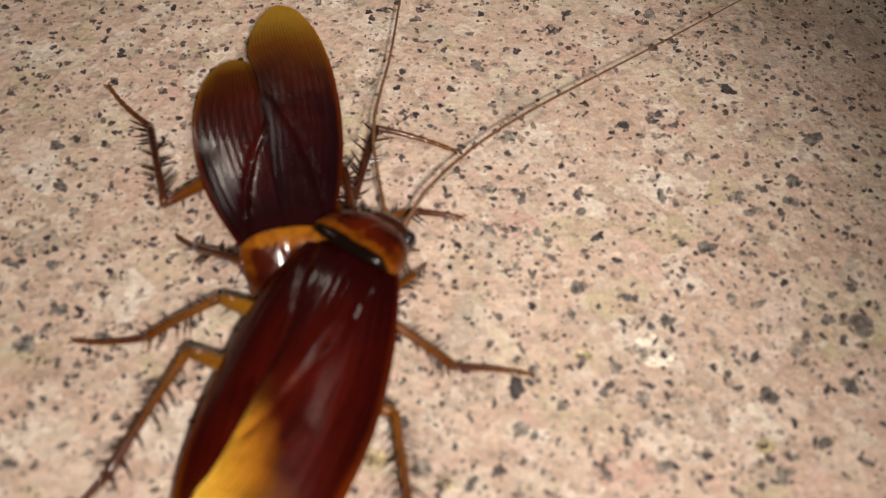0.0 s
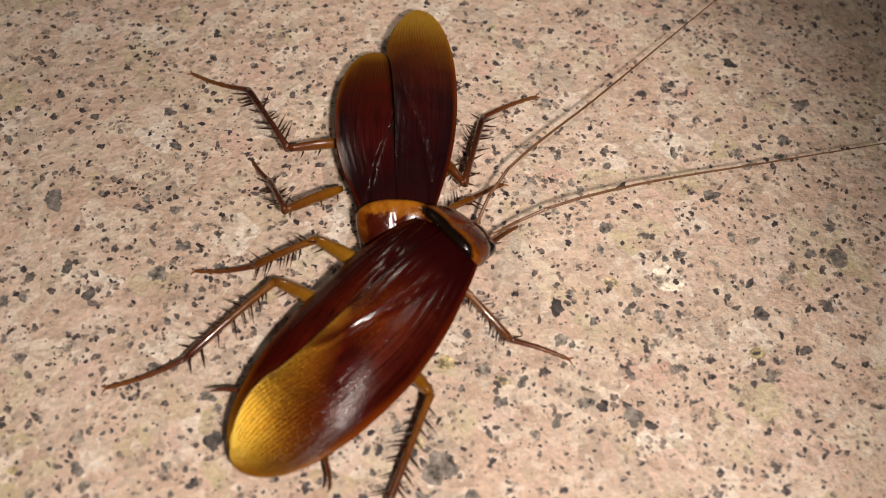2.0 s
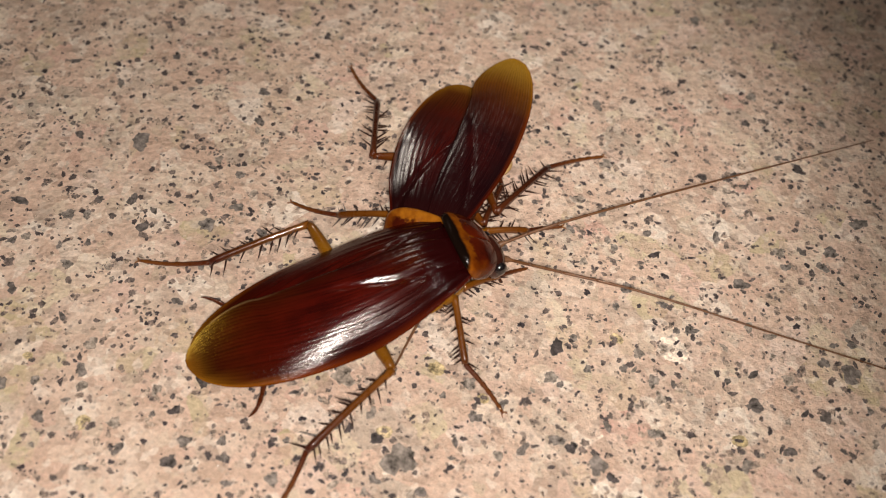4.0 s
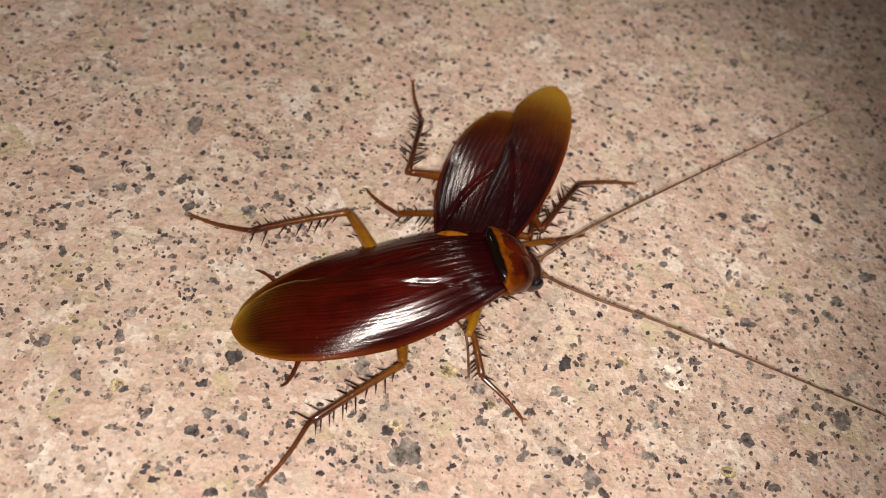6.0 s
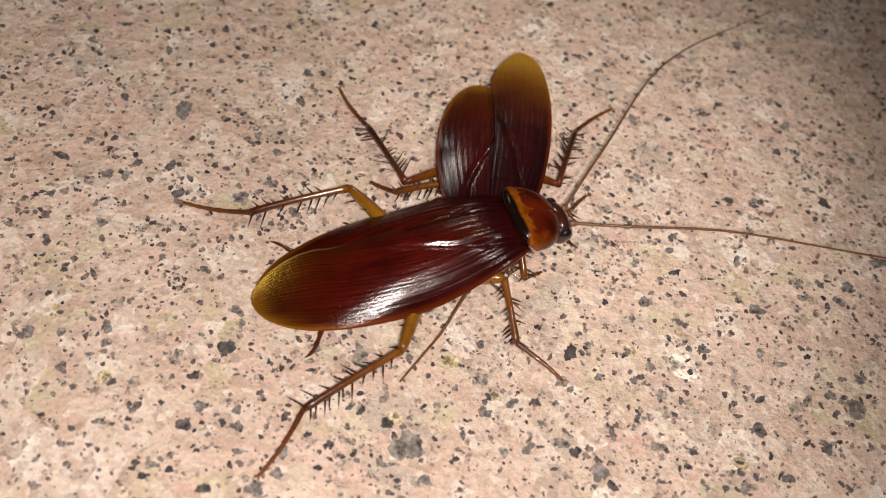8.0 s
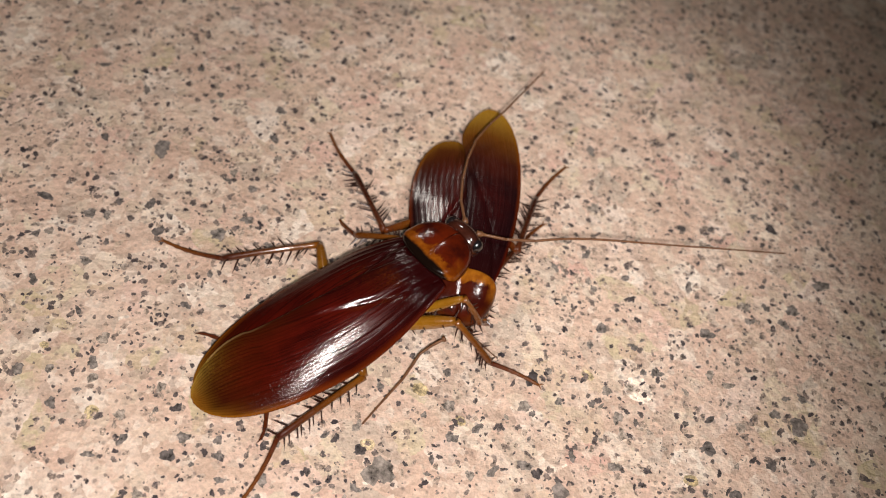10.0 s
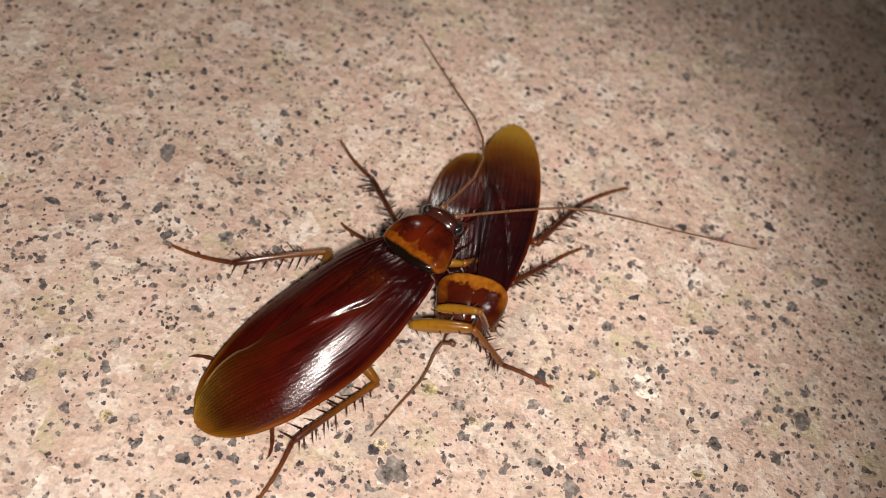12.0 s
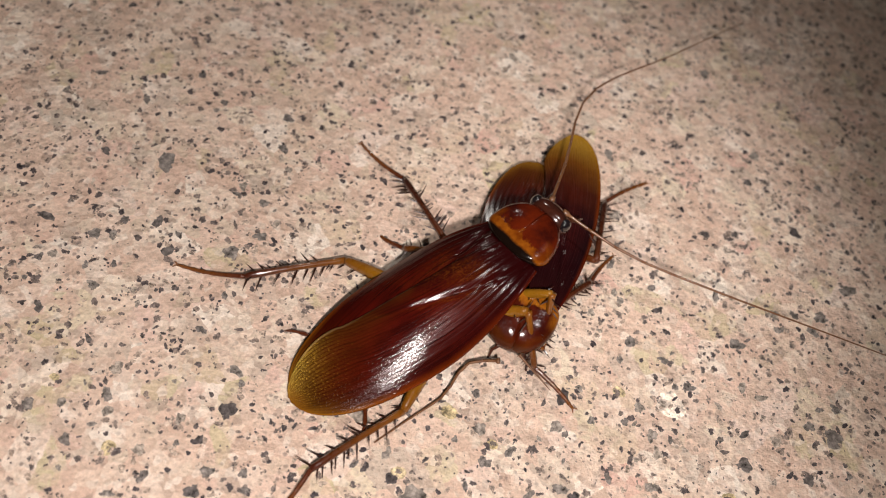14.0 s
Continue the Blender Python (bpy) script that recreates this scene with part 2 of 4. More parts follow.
    glint = n.maths("MULTIPLY", n.ramp(u, (0.10, 0.0), (0.20, 0.10), (0.32, 0.10), (0.46, 0.0)), n.maths("MULTIPLY", n.ramp(cloud, (0.34, 0.1), (0.66, 1.0)), n.ramp(n.noise(at, 5200, 2), (0.46, 0.15), (0.60, 1.0))))
    amount = n.maths("MULTIPLY", n.maths("MAXIMUM", spread, glint), n.maths("SUBTRACT", 1.0, n.maths("MULTIPLY", groove, 0.9)))
    amount = n.maths("MULTIPLY", amount, n.maths("MULTIPLY", n.ramp(v, (0.30, 1.0), (0.50, 0.65), (0.95, 0.06)), n.maths("SUBTRACT", 1.0, n.maths("MULTIPLY", rim, 0.92))))
    both = n.add("ShaderNodeMixShader")
    n.put(n.maths("MULTIPLY", amount, GOLD_WEIGHT * (0.25 if haze else 1.0)), both.inputs[0])
    n.tree.links.new(n.bsdf.outputs[0], both.inputs[1])
    n.tree.links.new(gold.outputs[0], both.inputs[2])
    n.tree.links.new(both.outputs[0], n.tree.nodes["Material Output"].inputs["Surface"])
    return n.mat


def shield_material(name, middle, band, band_end, side, collar):
    """Pronotum: chestnut middle, an amber band within the rim, black hind edge. UV: x round, y from centre to rim; x in object space is ahead.
    band_end: where the band ends, in millimetres; side: how much of it goes on round the front; collar: a black hind edge."""
    n = Nodes(name, 0.16)
    uv = n.add("ShaderNodeUVMap")
    axes = n.add("ShaderNodeSeparateXYZ", Vector=uv.outputs[0])
    at = n.coords("Object")
    place = n.add("ShaderNodeSeparateXYZ", Vector=at)
    ragged = n.maths("SUBTRACT", n.noise(at, 380, 5, 0.65), 0.5)
    ahead = n.maths("MULTIPLY", place.outputs[0], 1000.0)
    # The amber band lies along the hind edge, with a wedge in the middle, and thins out round the sides.
    wedge = n.ramp(n.maths("MULTIPLY", n.maths("ABSOLUTE", place.outputs[1]), 1000.0), (0.1, 0.9), (0.8, 0.0))
    behind = n.maths("SUBTRACT", n.maths("ADD", n.maths("SUBTRACT", ahead, wedge), n.maths("MULTIPLY", ragged, 6.0)), band_end)
    behind = n.ramp(n.maths("ADD", behind, 0.5), (0.25, 1.0), (0.75, 0.0))
    ring = n.maths("MULTIPLY", n.ramp(n.maths("ADD", axes.outputs[1], n.maths("MULTIPLY", ragged, 0.5)), (0.74, 0.0), (0.88, 1.0)), n.ramp(n.maths("DIVIDE", ahead, 6.0), (0.20, 1.0), (0.55, side)))
    pale = n.maths("MAXIMUM", behind, ring)
    deep = n.mix(n.ramp(n.noise(at, 420, 4), (0.38, 0.0), (0.62, 1.0)), (0.030, 0.0035, 0.0018), middle)
    tan = n.mix(n.ramp(n.noise(at, 600, 4), (0.38, 0.0), (0.62, 1.0)), (band[0] * 0.5, band[1] * 0.35, band[2] * 0.4), band)
    colour = n.mix(pale, deep, tan)
    black = n.ramp(n.maths("ADD", ahead, n.maths("MULTIPLY", ragged, 0.8)), (0.30, 1.0), (0.60, 0.0)) if collar else 0.0
    colour = n.mix(black, colour, (0.006, 0.003, 0.002))
    n.set(Base_Color=colour, Roughness=n.ramp(n.noise(at, 700, 3), (0.3, 0.12), (0.7, 0.26)))
    n.bump(n.noise(at, 500, 4), 0.6, 0.0002)
    n.bsdf.inputs["Specular IOR Level"].default_value = 0.1
    n.bsdf.inputs["Coat Weight"].default_value = 0.2
    n.bsdf.inputs["Coat Roughness"].default_value = 0.1
    return n.mat


def shell_material(name, base, other, rough, scale=600, coat=0.4):
    n = Nodes(name, rough)
    at = n.coords("Object")
    fac = n.ramp(n.noise(at, scale, 4), (0.3, 0.0), (0.7, 1.0))
    n.set(Base_Color=n.mix(fac, base, other), Roughness=n.ramp(n.noise(at, scale * 2, 3), (0.3, rough - 0.08), (0.7, rough + 0.1)))
    n.bump(n.noise(at, scale * 3, 3), 0.1, 0.0001)
    n.bsdf.inputs["Coat Weight"].default_value = coat
    n.bsdf.inputs["Coat Roughness"].default_value = 0.15
    return n.mat


def along_material(name, first, last, length, rough=0.3):
    """A leg piece whose colour runs from one joint to the next, along x."""
    n = Nodes(name, rough)
    at = n.coords("Object")
    place = n.add("ShaderNodeSeparateXYZ", Vector=at)
    fac = n.maths("ADD", n.maths("DIVIDE", place.outputs[0], length * MM), n.maths("MULTIPLY", n.maths("SUBTRACT", n.noise(at, 500, 3), 0.5), 0.5))
    n.set(Base_Color=n.ramp(fac, (0.05, first), (0.95, last)), Roughness=n.ramp(n.noise(at, 1200, 3), (0.3, rough - 0.1), (0.7, rough + 0.12)))
    n.bump(n.maths("ADD", n.noise(at, 1500, 4), n.maths("MULTIPLY", n.noise(at, 420, 2), 1.5)), 0.35, 0.0002)
    n.bsdf.inputs["Specular IOR Level"].default_value = 0.2
    n.bsdf.inputs["Coat Weight"].default_value = 0.9
    n.bsdf.inputs["Coat Roughness"].default_value = 0.10
    return n.mat


GRANITE = granite_material()
CHIP = chip_material("dark_chip", ((0.0, (0.060, 0.050, 0.050)), (0.25, (0.140, 0.122, 0.110)), (0.6, (0.215, 0.188, 0.165)), (0.85, (0.28, 0.24, 0.20)), (1.0, (0.36, 0.30, 0.245))), 0.40)
FLECK = chip_material("dark_fleck", ((0.0, (0.036, 0.028, 0.032)), (0.28, (0.110, 0.088, 0.082)), (0.55, (0.22, 0.172, 0.145)), (0.78, (0.34, 0.262, 0.205)), (1.0, (0.48, 0.38, 0.30))), 0.40)
QUARTZ = chip_material("quartz_chip", ((0.0, (0.70, 0.58, 0.47)), (1.0, (0.76, 0.68, 0.58))), 0.4)
OCHRE = chip_material("ochre_chip", ((0.0, (0.46, 0.37, 0.20)), (1.0, (0.54, 0.44, 0.27))), 0.5)
WING_RIDER = wing_material("maroon_wing", (0.016, 0.0012, 0.0014), ((0.25, (0.022, 0.0014, 0.0012)), (0.48, (0.028, 0.0024, 0.0011)), (0.66, (0.032, 0.0048, 0.0013)),
                                                                     (0.80, (0.016, 0.0040, 0.0014)), (0.92, (0.048, 0.013, 0.0025)), (1.0, (0.15, 0.055, 0.006))), (0.23, 0.092, 0.008), 0.0)
WING_LOWER = wing_material("maroon_wing_amber_tip", (0.016, 0.0025, 0.0025), ((0.22, (0.008, 0.0020, 0.0030)), (0.37, (0.014, 0.0040, 0.0046)), (0.49, (0.045, 0.0105, 0.005)),
                                                                             (0.62, (0.145, 0.052, 0.007)), (0.76, (0.30, 0.160, 0.020)), (1.0, (0.40, 0.25, 0.034))), (0.36, 0.17, 0.014), 0.3)
WING_SHORT = wing_material("maroon_wing_brown_tip", (0.016, 0.0025, 0.0025), ((0.22, (0.008, 0.0020, 0.0030)), (0.40, (0.014, 0.0040, 0.0046)), (0.55, (0.036, 0.0085, 0.005)),
                                                                            (0.76, (0.085, 0.026, 0.005)), (1.0, (0.20, 0.088, 0.010))), (0.24, 0.11, 0.012), 0.12)
SHIELD_RIDER = shield_material("shield_chestnut", (0.085, 0.0095, 0.002), (0.22, 0.062, 0.004), 1.5, 0.0, True)
SHIELD_LOWER = shield_material("shield_pale_rim", (0.055, 0.007, 0.002), (0.30, 0.105, 0.008), 0.9, 0.1, False)
ABDOMEN = shell_material("abdomen", (0.020, 0.005, 0.002), (0.045, 0.011, 0.004), 0.3)
HEAD = shell_material("head_shell", (0.018, 0.006, 0.004), (0.05, 0.012, 0.006), 0.15, coat=0.8)
EYE = shell_material("eye", (0.006, 0.005, 0.006), (0.014, 0.010, 0.010), 0.1, coat=1.0)
FEMUR = along_material("femur_amber", (0.29, 0.135, 0.008), (0.17, 0.060, 0.005), 9)
FEMUR_DARK = along_material("femur_brown", (0.22, 0.080, 0.006), (0.095, 0.022, 0.004), 9)
TIBIA = along_material("tibia_brown", (0.17, 0.056, 0.005), (0.055, 0.010, 0.003), 11)
TARSUS = along_material("tarsus_brown", (0.075, 0.017, 0.005), (0.15, 0.050, 0.010), 7)
TIBIA_DARK = along_material("tibia_dark", (0.080, 0.019, 0.005), (0.032, 0.008, 0.004), 11)
SPINE = shell_material("spine", (0.020, 0.007, 0.004), (0.045, 0.014, 0.007), 0.35)
CREAM = shell_material("coxa_cream", (0.62, 0.42, 0.20), (0.50, 0.30, 0.10), 0.3)
CLAW = shell_material("claw", (0.28, 0.12, 0.03), (0.16, 0.05, 0.015), 0.35)
FEELER = shell_material("feeler", (0.105, 0.040, 0.014), (0.17, 0.075, 0.028), 0.45, 1500)


# ---- mesh helpers ----
def mesh_object(name, verts, faces, material, parent=None, uvs=None, smooth=True, label=""):
    me = bpy.data.meshes.new(name)
    me.from_pydata([tuple(float(c) * MM for c in v) for v in verts], [], faces)
    me.materials.append(material)
    if uvs is not None:
        layer = me.uv_layers.new(name="UVMap")
        for loop in me.loops:
            layer.data[loop.index].uv = uvs[loop.vertex_index]
    if smooth:
        me.polygons.foreach_set("use_smooth", [True] * len(me.polygons))
    ob = new(name, me)
    ob.parent = parent
    if label:
        tagged(ob, label)
    return ob


def sheet(f, nu, nv):
    """Vertices, faces and UVs of a patch f(u, v)."""
    verts = [f(i / (nu - 1), j / (nv - 1)) for i in range(nu) for j in range(nv)]
    uvs = [(i / (nu - 1), j / (nv - 1)) for i in range(nu) for j in range(nv)]
    faces = [(i * nv + j, i * nv + j + 1, (i + 1) * nv + j + 1, (i + 1) * nv + j) for i in range(nu - 1) for j in range(nv - 1)]
    return verts, faces, uvs


def tube(line, radii, sides=10, flat=1.0):
    """A closed tube round a line of points; flat squeezes it sideways."""
    line = [Vector(p) for p in line]
    verts, faces = [], []
    for k, p in enumerate(line):
        ahead = (line[min(k + 1, len(line) - 1)] - line[max(k - 1, 0)]).normalized()
        side = Vector((0, 0, 1)).cross(ahead)
        side = side.normalized() if side.length > 1e-4 else Vector((0, 1, 0))
        up = ahead.cross(side)
        for s in range(sides):
            a = 2 * math.pi * s / sides
            verts.append(p + radii[k] * (math.cos(a) * side * flat + math.sin(a) * up))
    for k in range(len(line) - 1):
        for s in range(sides):
            t = (s + 1) % sides
            faces.append((k * sides + s, k * sides + t, (k + 1) * sides + t, (k + 1) * sides + s))
    faces += [tuple(range(sides))[::-1], tuple(range((len(line) - 1) * sides, len(line) * sides))]
    return verts, faces


def joined(pieces):
    verts, faces = [], []
    for v, f in pieces:
        faces += [tuple(i + len(verts) for i in face) for face in f]
        verts += list(v)
    return verts, faces


def ball(centre, radii, nu=18, nv=12):
    verts, faces = [], []
    for j in range(nv + 1):
        b = math.pi * j / nv - math.pi / 2
        for i in range(nu):
            a = 2 * math.pi * i / nu
            verts.append((centre[0] + radii[0] * math.cos(a) * math.cos(b), centre[1] + radii[1] * math.sin(a) * math.cos(b), centre[2] + radii[2] * math.sin(b)))
    for j in range(nv):
        for i in range(nu):
            k = (i + 1) % nu
            faces.append((j * nu + i, j * nu + k, (j + 1) * nu + k, (j + 1) * nu + i))
    return verts, faces


def table(x, *rows):
    """A smooth curve through rows of (x, y)."""
    xs, ys = [r[0] for r in rows], [r[1] for r in rows]
    k = min(max(sum(x >= a for a in xs) - 1, 0), len(xs) - 2)
    h = xs[k + 1] - xs[k]
    s = min(max((x - xs[k]) / h, 0.0), 1.0)

    def slope(i):
        if i == 0 or i == len(xs) - 1:
            j = min(i, len(xs) - 2)
            return (ys[j + 1] - ys[j]) / (xs[j + 1] - xs[j])
        return (ys[i + 1] - ys[i - 1]) / (xs[i + 1] - xs[i - 1])

    return ((2 * s**3 - 3 * s**2 + 1) * ys[k] + (s**3 - 2 * s**2 + s) * h * slope(k)
            + (3 * s**2 - 2 * s**3) * ys[k + 1] + (s**3 - s**2) * h * slope(k + 1))


# ---- ground ----
def ground_sheet():
    half = 320.0
    verts = [(-half, -half, 0), (half, -half, 0), (half, half, 0), (-half, half, 0)]
    return tagged(mesh_object("ground", verts, [(0, 1, 2, 3)], GRANITE, smooth=False), "speckled pinkish beige granite slab under the insects", "ground", kind="structure")


def chip_shape(rng, size, height, ragged=1.0):
    """An uneven angular chip: a slightly raised top and a sloping rim."""
    count = rng.choice((17, 19, 21)) if size > 0.7 else rng.choice((6, 7, 8))
    waves = [(k, rng.uniform(0, 6.28), 0.36 / k) for k in (2, 3, 5, 7)]
    stretch, turn = rng.uniform(0.45 if ragged == 1.0 else 0.8, 1.0), rng.uniform(0, math.pi)
    rim = []
    for k in range(count):
        a = 2 * math.pi * (k + rng.uniform(-0.4, 0.4)) / count
        r = 0.46 * size * (1 + ragged * rng.uniform(-0.22, 0.20) + ragged * sum(h * math.sin(w * a + p) for w, p, h in waves))
        x, y = r * math.cos(a), r * math.sin(a) * stretch
        rim.append((x * math.cos(turn) - y * math.sin(turn), x * math.sin(turn) + y * math.cos(turn)))
    verts = [(x, y, -0.05) for x, y in rim] + [(x * 0.93, y * 0.93, height * rng.uniform(0.6, 1.1)) for x, y in rim]
    verts.append((0, 0, height * 1.1))
    faces = [(k, (k + 1) % count, count + (k + 1) % count, count + k) for k in range(count)]
    faces += [(count + k, count + (k + 1) % count, 2 * count) for k in range(count)]
    return verts, faces


FLECKS_WEST = [
    (-35.8, 4.2, 1.7), (-33.8, 4.4, 1.1), (-41.0, 1.3, 1.2), (-33.1, 6.7, 1.1), (-29.5, 7.2, 1.4), (-26.8, 5.9, 1.2),
    (-27.5, 3.5, 1.6), (-20.6, 4.8, 2.1), (-17.9, 7.6, 1.7), (-16.5, 9.7, 1.5), (-17.9, 20.7, 1.6), (-17.9, 19.3, 0.9),
    (-30.8, 15.6, 2.4), (-38.0, 15.7, 1.3), (-42.0, 27.4, 1.6), (-35.6, 24.6, 1.6), (-45.2, 23.8, 1.2), (-41.5, 5.4, 2.2),
    (-46.8, 3.3, 1.0), (-38.6, -5.9, 1.6), (-35.5, -0.0, 1.1), (-34.0, -2.2, 1.4), (-32.6, 0.8, 0.8), (-39.3, 0.7, 1.1),
    (-40.6, 0.1, 1.0), (-28.8, -3.6, 0.8), (-14.4, 4.4, 1.3), (-20.0, -0.8, 1.2), (-21.8, 12.9, 1.2), (-21.3, 14.1, 1.2),
    (-18.5, 12.2, 1.2), (-16.6, 17.7, 0.9), (-18.3, 25.5, 1.3),
]
FLECKS_NEAR_WEST = [
    (-26.4, 26.2, 1.0), (-30.1, 30.1, 1.4), (-32.5, -8.6, 1.3), (-28.7, -11.4, 1.5), (-28.8, -14.4, 1.4), (-32.9, -16.0, 1.2),
    (-36.0, -16.8, 1.3), (-28.2, -16.1, 1.3), (-29.3, -17.8, 1.0), (-24.1, -19.6, 1.4), (-31.3, -19.8, 1.3), (-23.0, -22.2, 1.3),
    (-25.8, -24.4, 1.4), (-18.0, -22.9, 1.5), (-17.0, -20.7, 1.3), (-13.5, -20.3, 1.4), (-13.0, -22.0, 1.1), (-12.2, -24.5, 1.3),
    (-8.1, -23.6, 1.9), (-8.0, -25.8, 1.8), (-19.7, -27.5, 1.3), (-29.9, -29.2, 1.0), (-16.5, -14.0, 2.0), (-21.0, -15.7, 1.2),
    (-18.6, -17.6, 1.3), (-16.7, -9.5, 1.5), (-21.4, -5.4, 1.3), (-7.7, -11.8, 1.4), (-7.6, -14.4, 1.1), (-9.6, -27.7, 1.6),
    (-14.2, -28.7, 1.2), (-10.7, -26.9, 1.0), (-15.8, -10.8, 0.8),
]
FLECKS_NEAR = [
    (-3.1, -12.0, 2.3), (-2.4, -23.5, 1.4), (3.5, -20.3, 3.4), (-2.8, -17.5, 1.2), (0.3, -15.8, 1.5), (1.1, -18.4, 1.3),
    (1.4, -22.6, 1.4), (0.6, -23.9, 0.9), (5.0, -23.8, 1.0), (5.9, -23.3, 1.3), (8.7, -17.9, 1.2), (8.5, -19.6, 0.9),
    (10.4, -15.0, 1.3), (9.6, -11.4, 1.7), (13.0, -13.4, 1.3), (15.3, -17.9, 1.5), (13.0, -18.8, 1.0), (18.6, -16.6, 2.0),
    (20.0, -17.2, 1.3), (22.6, -18.7, 2.6), (24.0, -19.9, 1.1), (18.4, -6.1, 2.5), (17.8, -9.7, 1.6), (18.8, -10.4, 1.0),
    (21.6, -8.3, 0.9), (16.0, -11.4, 0.9), (1.8, -10.6, 0.8), (8.8, -7.4, 1.0), (20.1, -4.7, 1.0), (-20.7, -18.3, 0.9),
    (-31.0, -22.7, 0.7), (-22.6, -11.8, 0.7),
]
FLECKS_EAST = [
    (23.7, 19.8, 1.8), (20.4, 13.9, 1.8), (23.3, 12.3, 1.5), (23.8, 8.5, 1.3), (24.5, 7.5, 1.2), (19.6, 9.5, 1.2),
    (21.1, 5.2, 1.4), (29.1, 7.1, 1.5), (28.3, 10.0, 1.1), (36.2, 10.5, 1.4), (37.9, 17.4, 1.1), (39.0, 20.1, 1.2),
    (35.2, 19.3, 1.4), (43.2, 9.3, 1.5), (45.8, 9.7, 1.2), (43.8, 7.3, 1.1), (49.1, 10.0, 1.9), (48.0, 7.8, 1.4),
    (47.0, 22.0, 1.6), (44.7, 23.6, 1.0), (41.2, 28.8, 1.4), (42.4, 33.5, 1.5), (22.7, 29.2, 1.8), (53.1, 14.6, 1.9),
    (25.8, 2.2, 1.6), (38.5, 4.3, 2.0), (29.7, 0.6, 1.2), (32.6, -2.3, 1.5), (31.0, -2.5, 0.9), (24.6, -0.3, 1.1),
]
FLECKS_NEAR_EAST = [
    (26.9, -5.8, 1.5), (25.3, -7.8, 1.0), (26.4, -7.8, 0.9), (28.3, -8.9, 1.6), (30.4, -9.0, 1.1), (38.8, -6.9, 1.5),
    (38.6, -10.5, 1.8), (36.0, -4.0, 1.1), (38.8, -1.2, 1.4), (41.0, -2.1, 1.7), (49.1, -5.6, 2.4), (49.7, -1.9, 1.3),
    (47.8, -2.3, 1.0), (46.4, -4.6, 1.3), (42.4, -7.1, 1.4), (43.7, -10.8, 1.2), (45.8, -11.0, 1.3), (28.9, -10.8, 1.4),
    (26.6, -11.9, 0.8), (23.6, -14.5, 1.4), (28.3, -14.7, 1.3), (41.6, -15.2, 1.2), (37.2, -17.2, 1.3), (50.4, -13.4, 1.1),
    (36.0, -8.0, 0.9), (33.7, -11.5, 0.8),
]
PALE = [(30.5, -4.9, 3.9), (6.2, -10.1, 2.0), (24.6, -4.3, 1.6), (36.7, -14.6, 1.8), (11.1, -12.9, 1.3), (-27.0, -19.9, 1.7), (-34.4, -13.5, 1.1), (1.8, -17.6, 1.7)]


# ---- the insects ----
def forewing(parent, material, side, upper, length, reach, wide=1.0):
    """One forewing. side: +1 the left, -1 the right. upper: it lies over the other. reach: how far it crosses the middle."""

    def f(s, v):
        u = math.sin(s * math.pi / 2) ** 1.15
        x = 0.8 - length * u
        outer = table(u, (0, 4.0), (0.08, 4.85), (0.25, 6.1), (0.45, 6.65), (0.65, 6.3), (0.8, 5.35), (0.9, 4.1), (0.96, 2.75), (0.99, 1.5), (1, 0.35)) * wide
        inner = table(u, (0, 0.5), (0.2, 1.4), (0.4, 1.9), (0.6, 2.7), (0.70, 3.3), (0.735, 3.75), (0.80, 3.9), (0.86, 3.5), (0.92, 2.7), (0.97, 1.6), (0.99, 0.95), (1, 0.25)) * reach
        y = outer + (-inner - outer) * (1 - v)
        top = table(u, (0, 5.0), (0.12, 5.5), (0.28, 5.4), (0.48, 4.65), (0.62, 3.75), (0.8, 2.6), (0.92, 1.95), (1, 1.55))
        arch = table(u, (0, 3.0), (0.4, 3.0), (0.65, 2.1), (1, 1.6))
        z = top - arch * (abs(y) / 6.7) ** 2.0 - 0.3 * (abs(y) / 6.7) ** 8
        path = 2.9 - 11.5 * u * u - 1.2 * u
        z += (0.08 * math.tanh((path - y) / 0.25) - (0.22 + 0.06 * math.sin(46 * u)) * math.exp(-(((y - path) / 0.34) ** 2))) * max(0.0, 1 - (u / 0.6) ** 3)
        z += 0.005 * math.sin(v * 70 - 18 * u**1.6) * min(1, 6 * u)
        z += (0.030 if wide == 1.0 else 0.008) * math.sin(v * 60 - 9 * u) * math.exp(-(((u - 0.16) / 0.16) ** 2))
        z += 0.26 if upper else 0.0
        return (x, side * y, z)

    verts, faces, uvs = sheet(f, 110, 64)
    if side < 0:
        faces = [face[::-1] for face in faces]
    ob = mesh_object("forewing", verts, faces, material, parent, uvs)
    thick = ob.modifiers.new("thickness", "SOLIDIFY")
    thick.thickness, thick.offset = 0.09 * MM, -1
    return ob


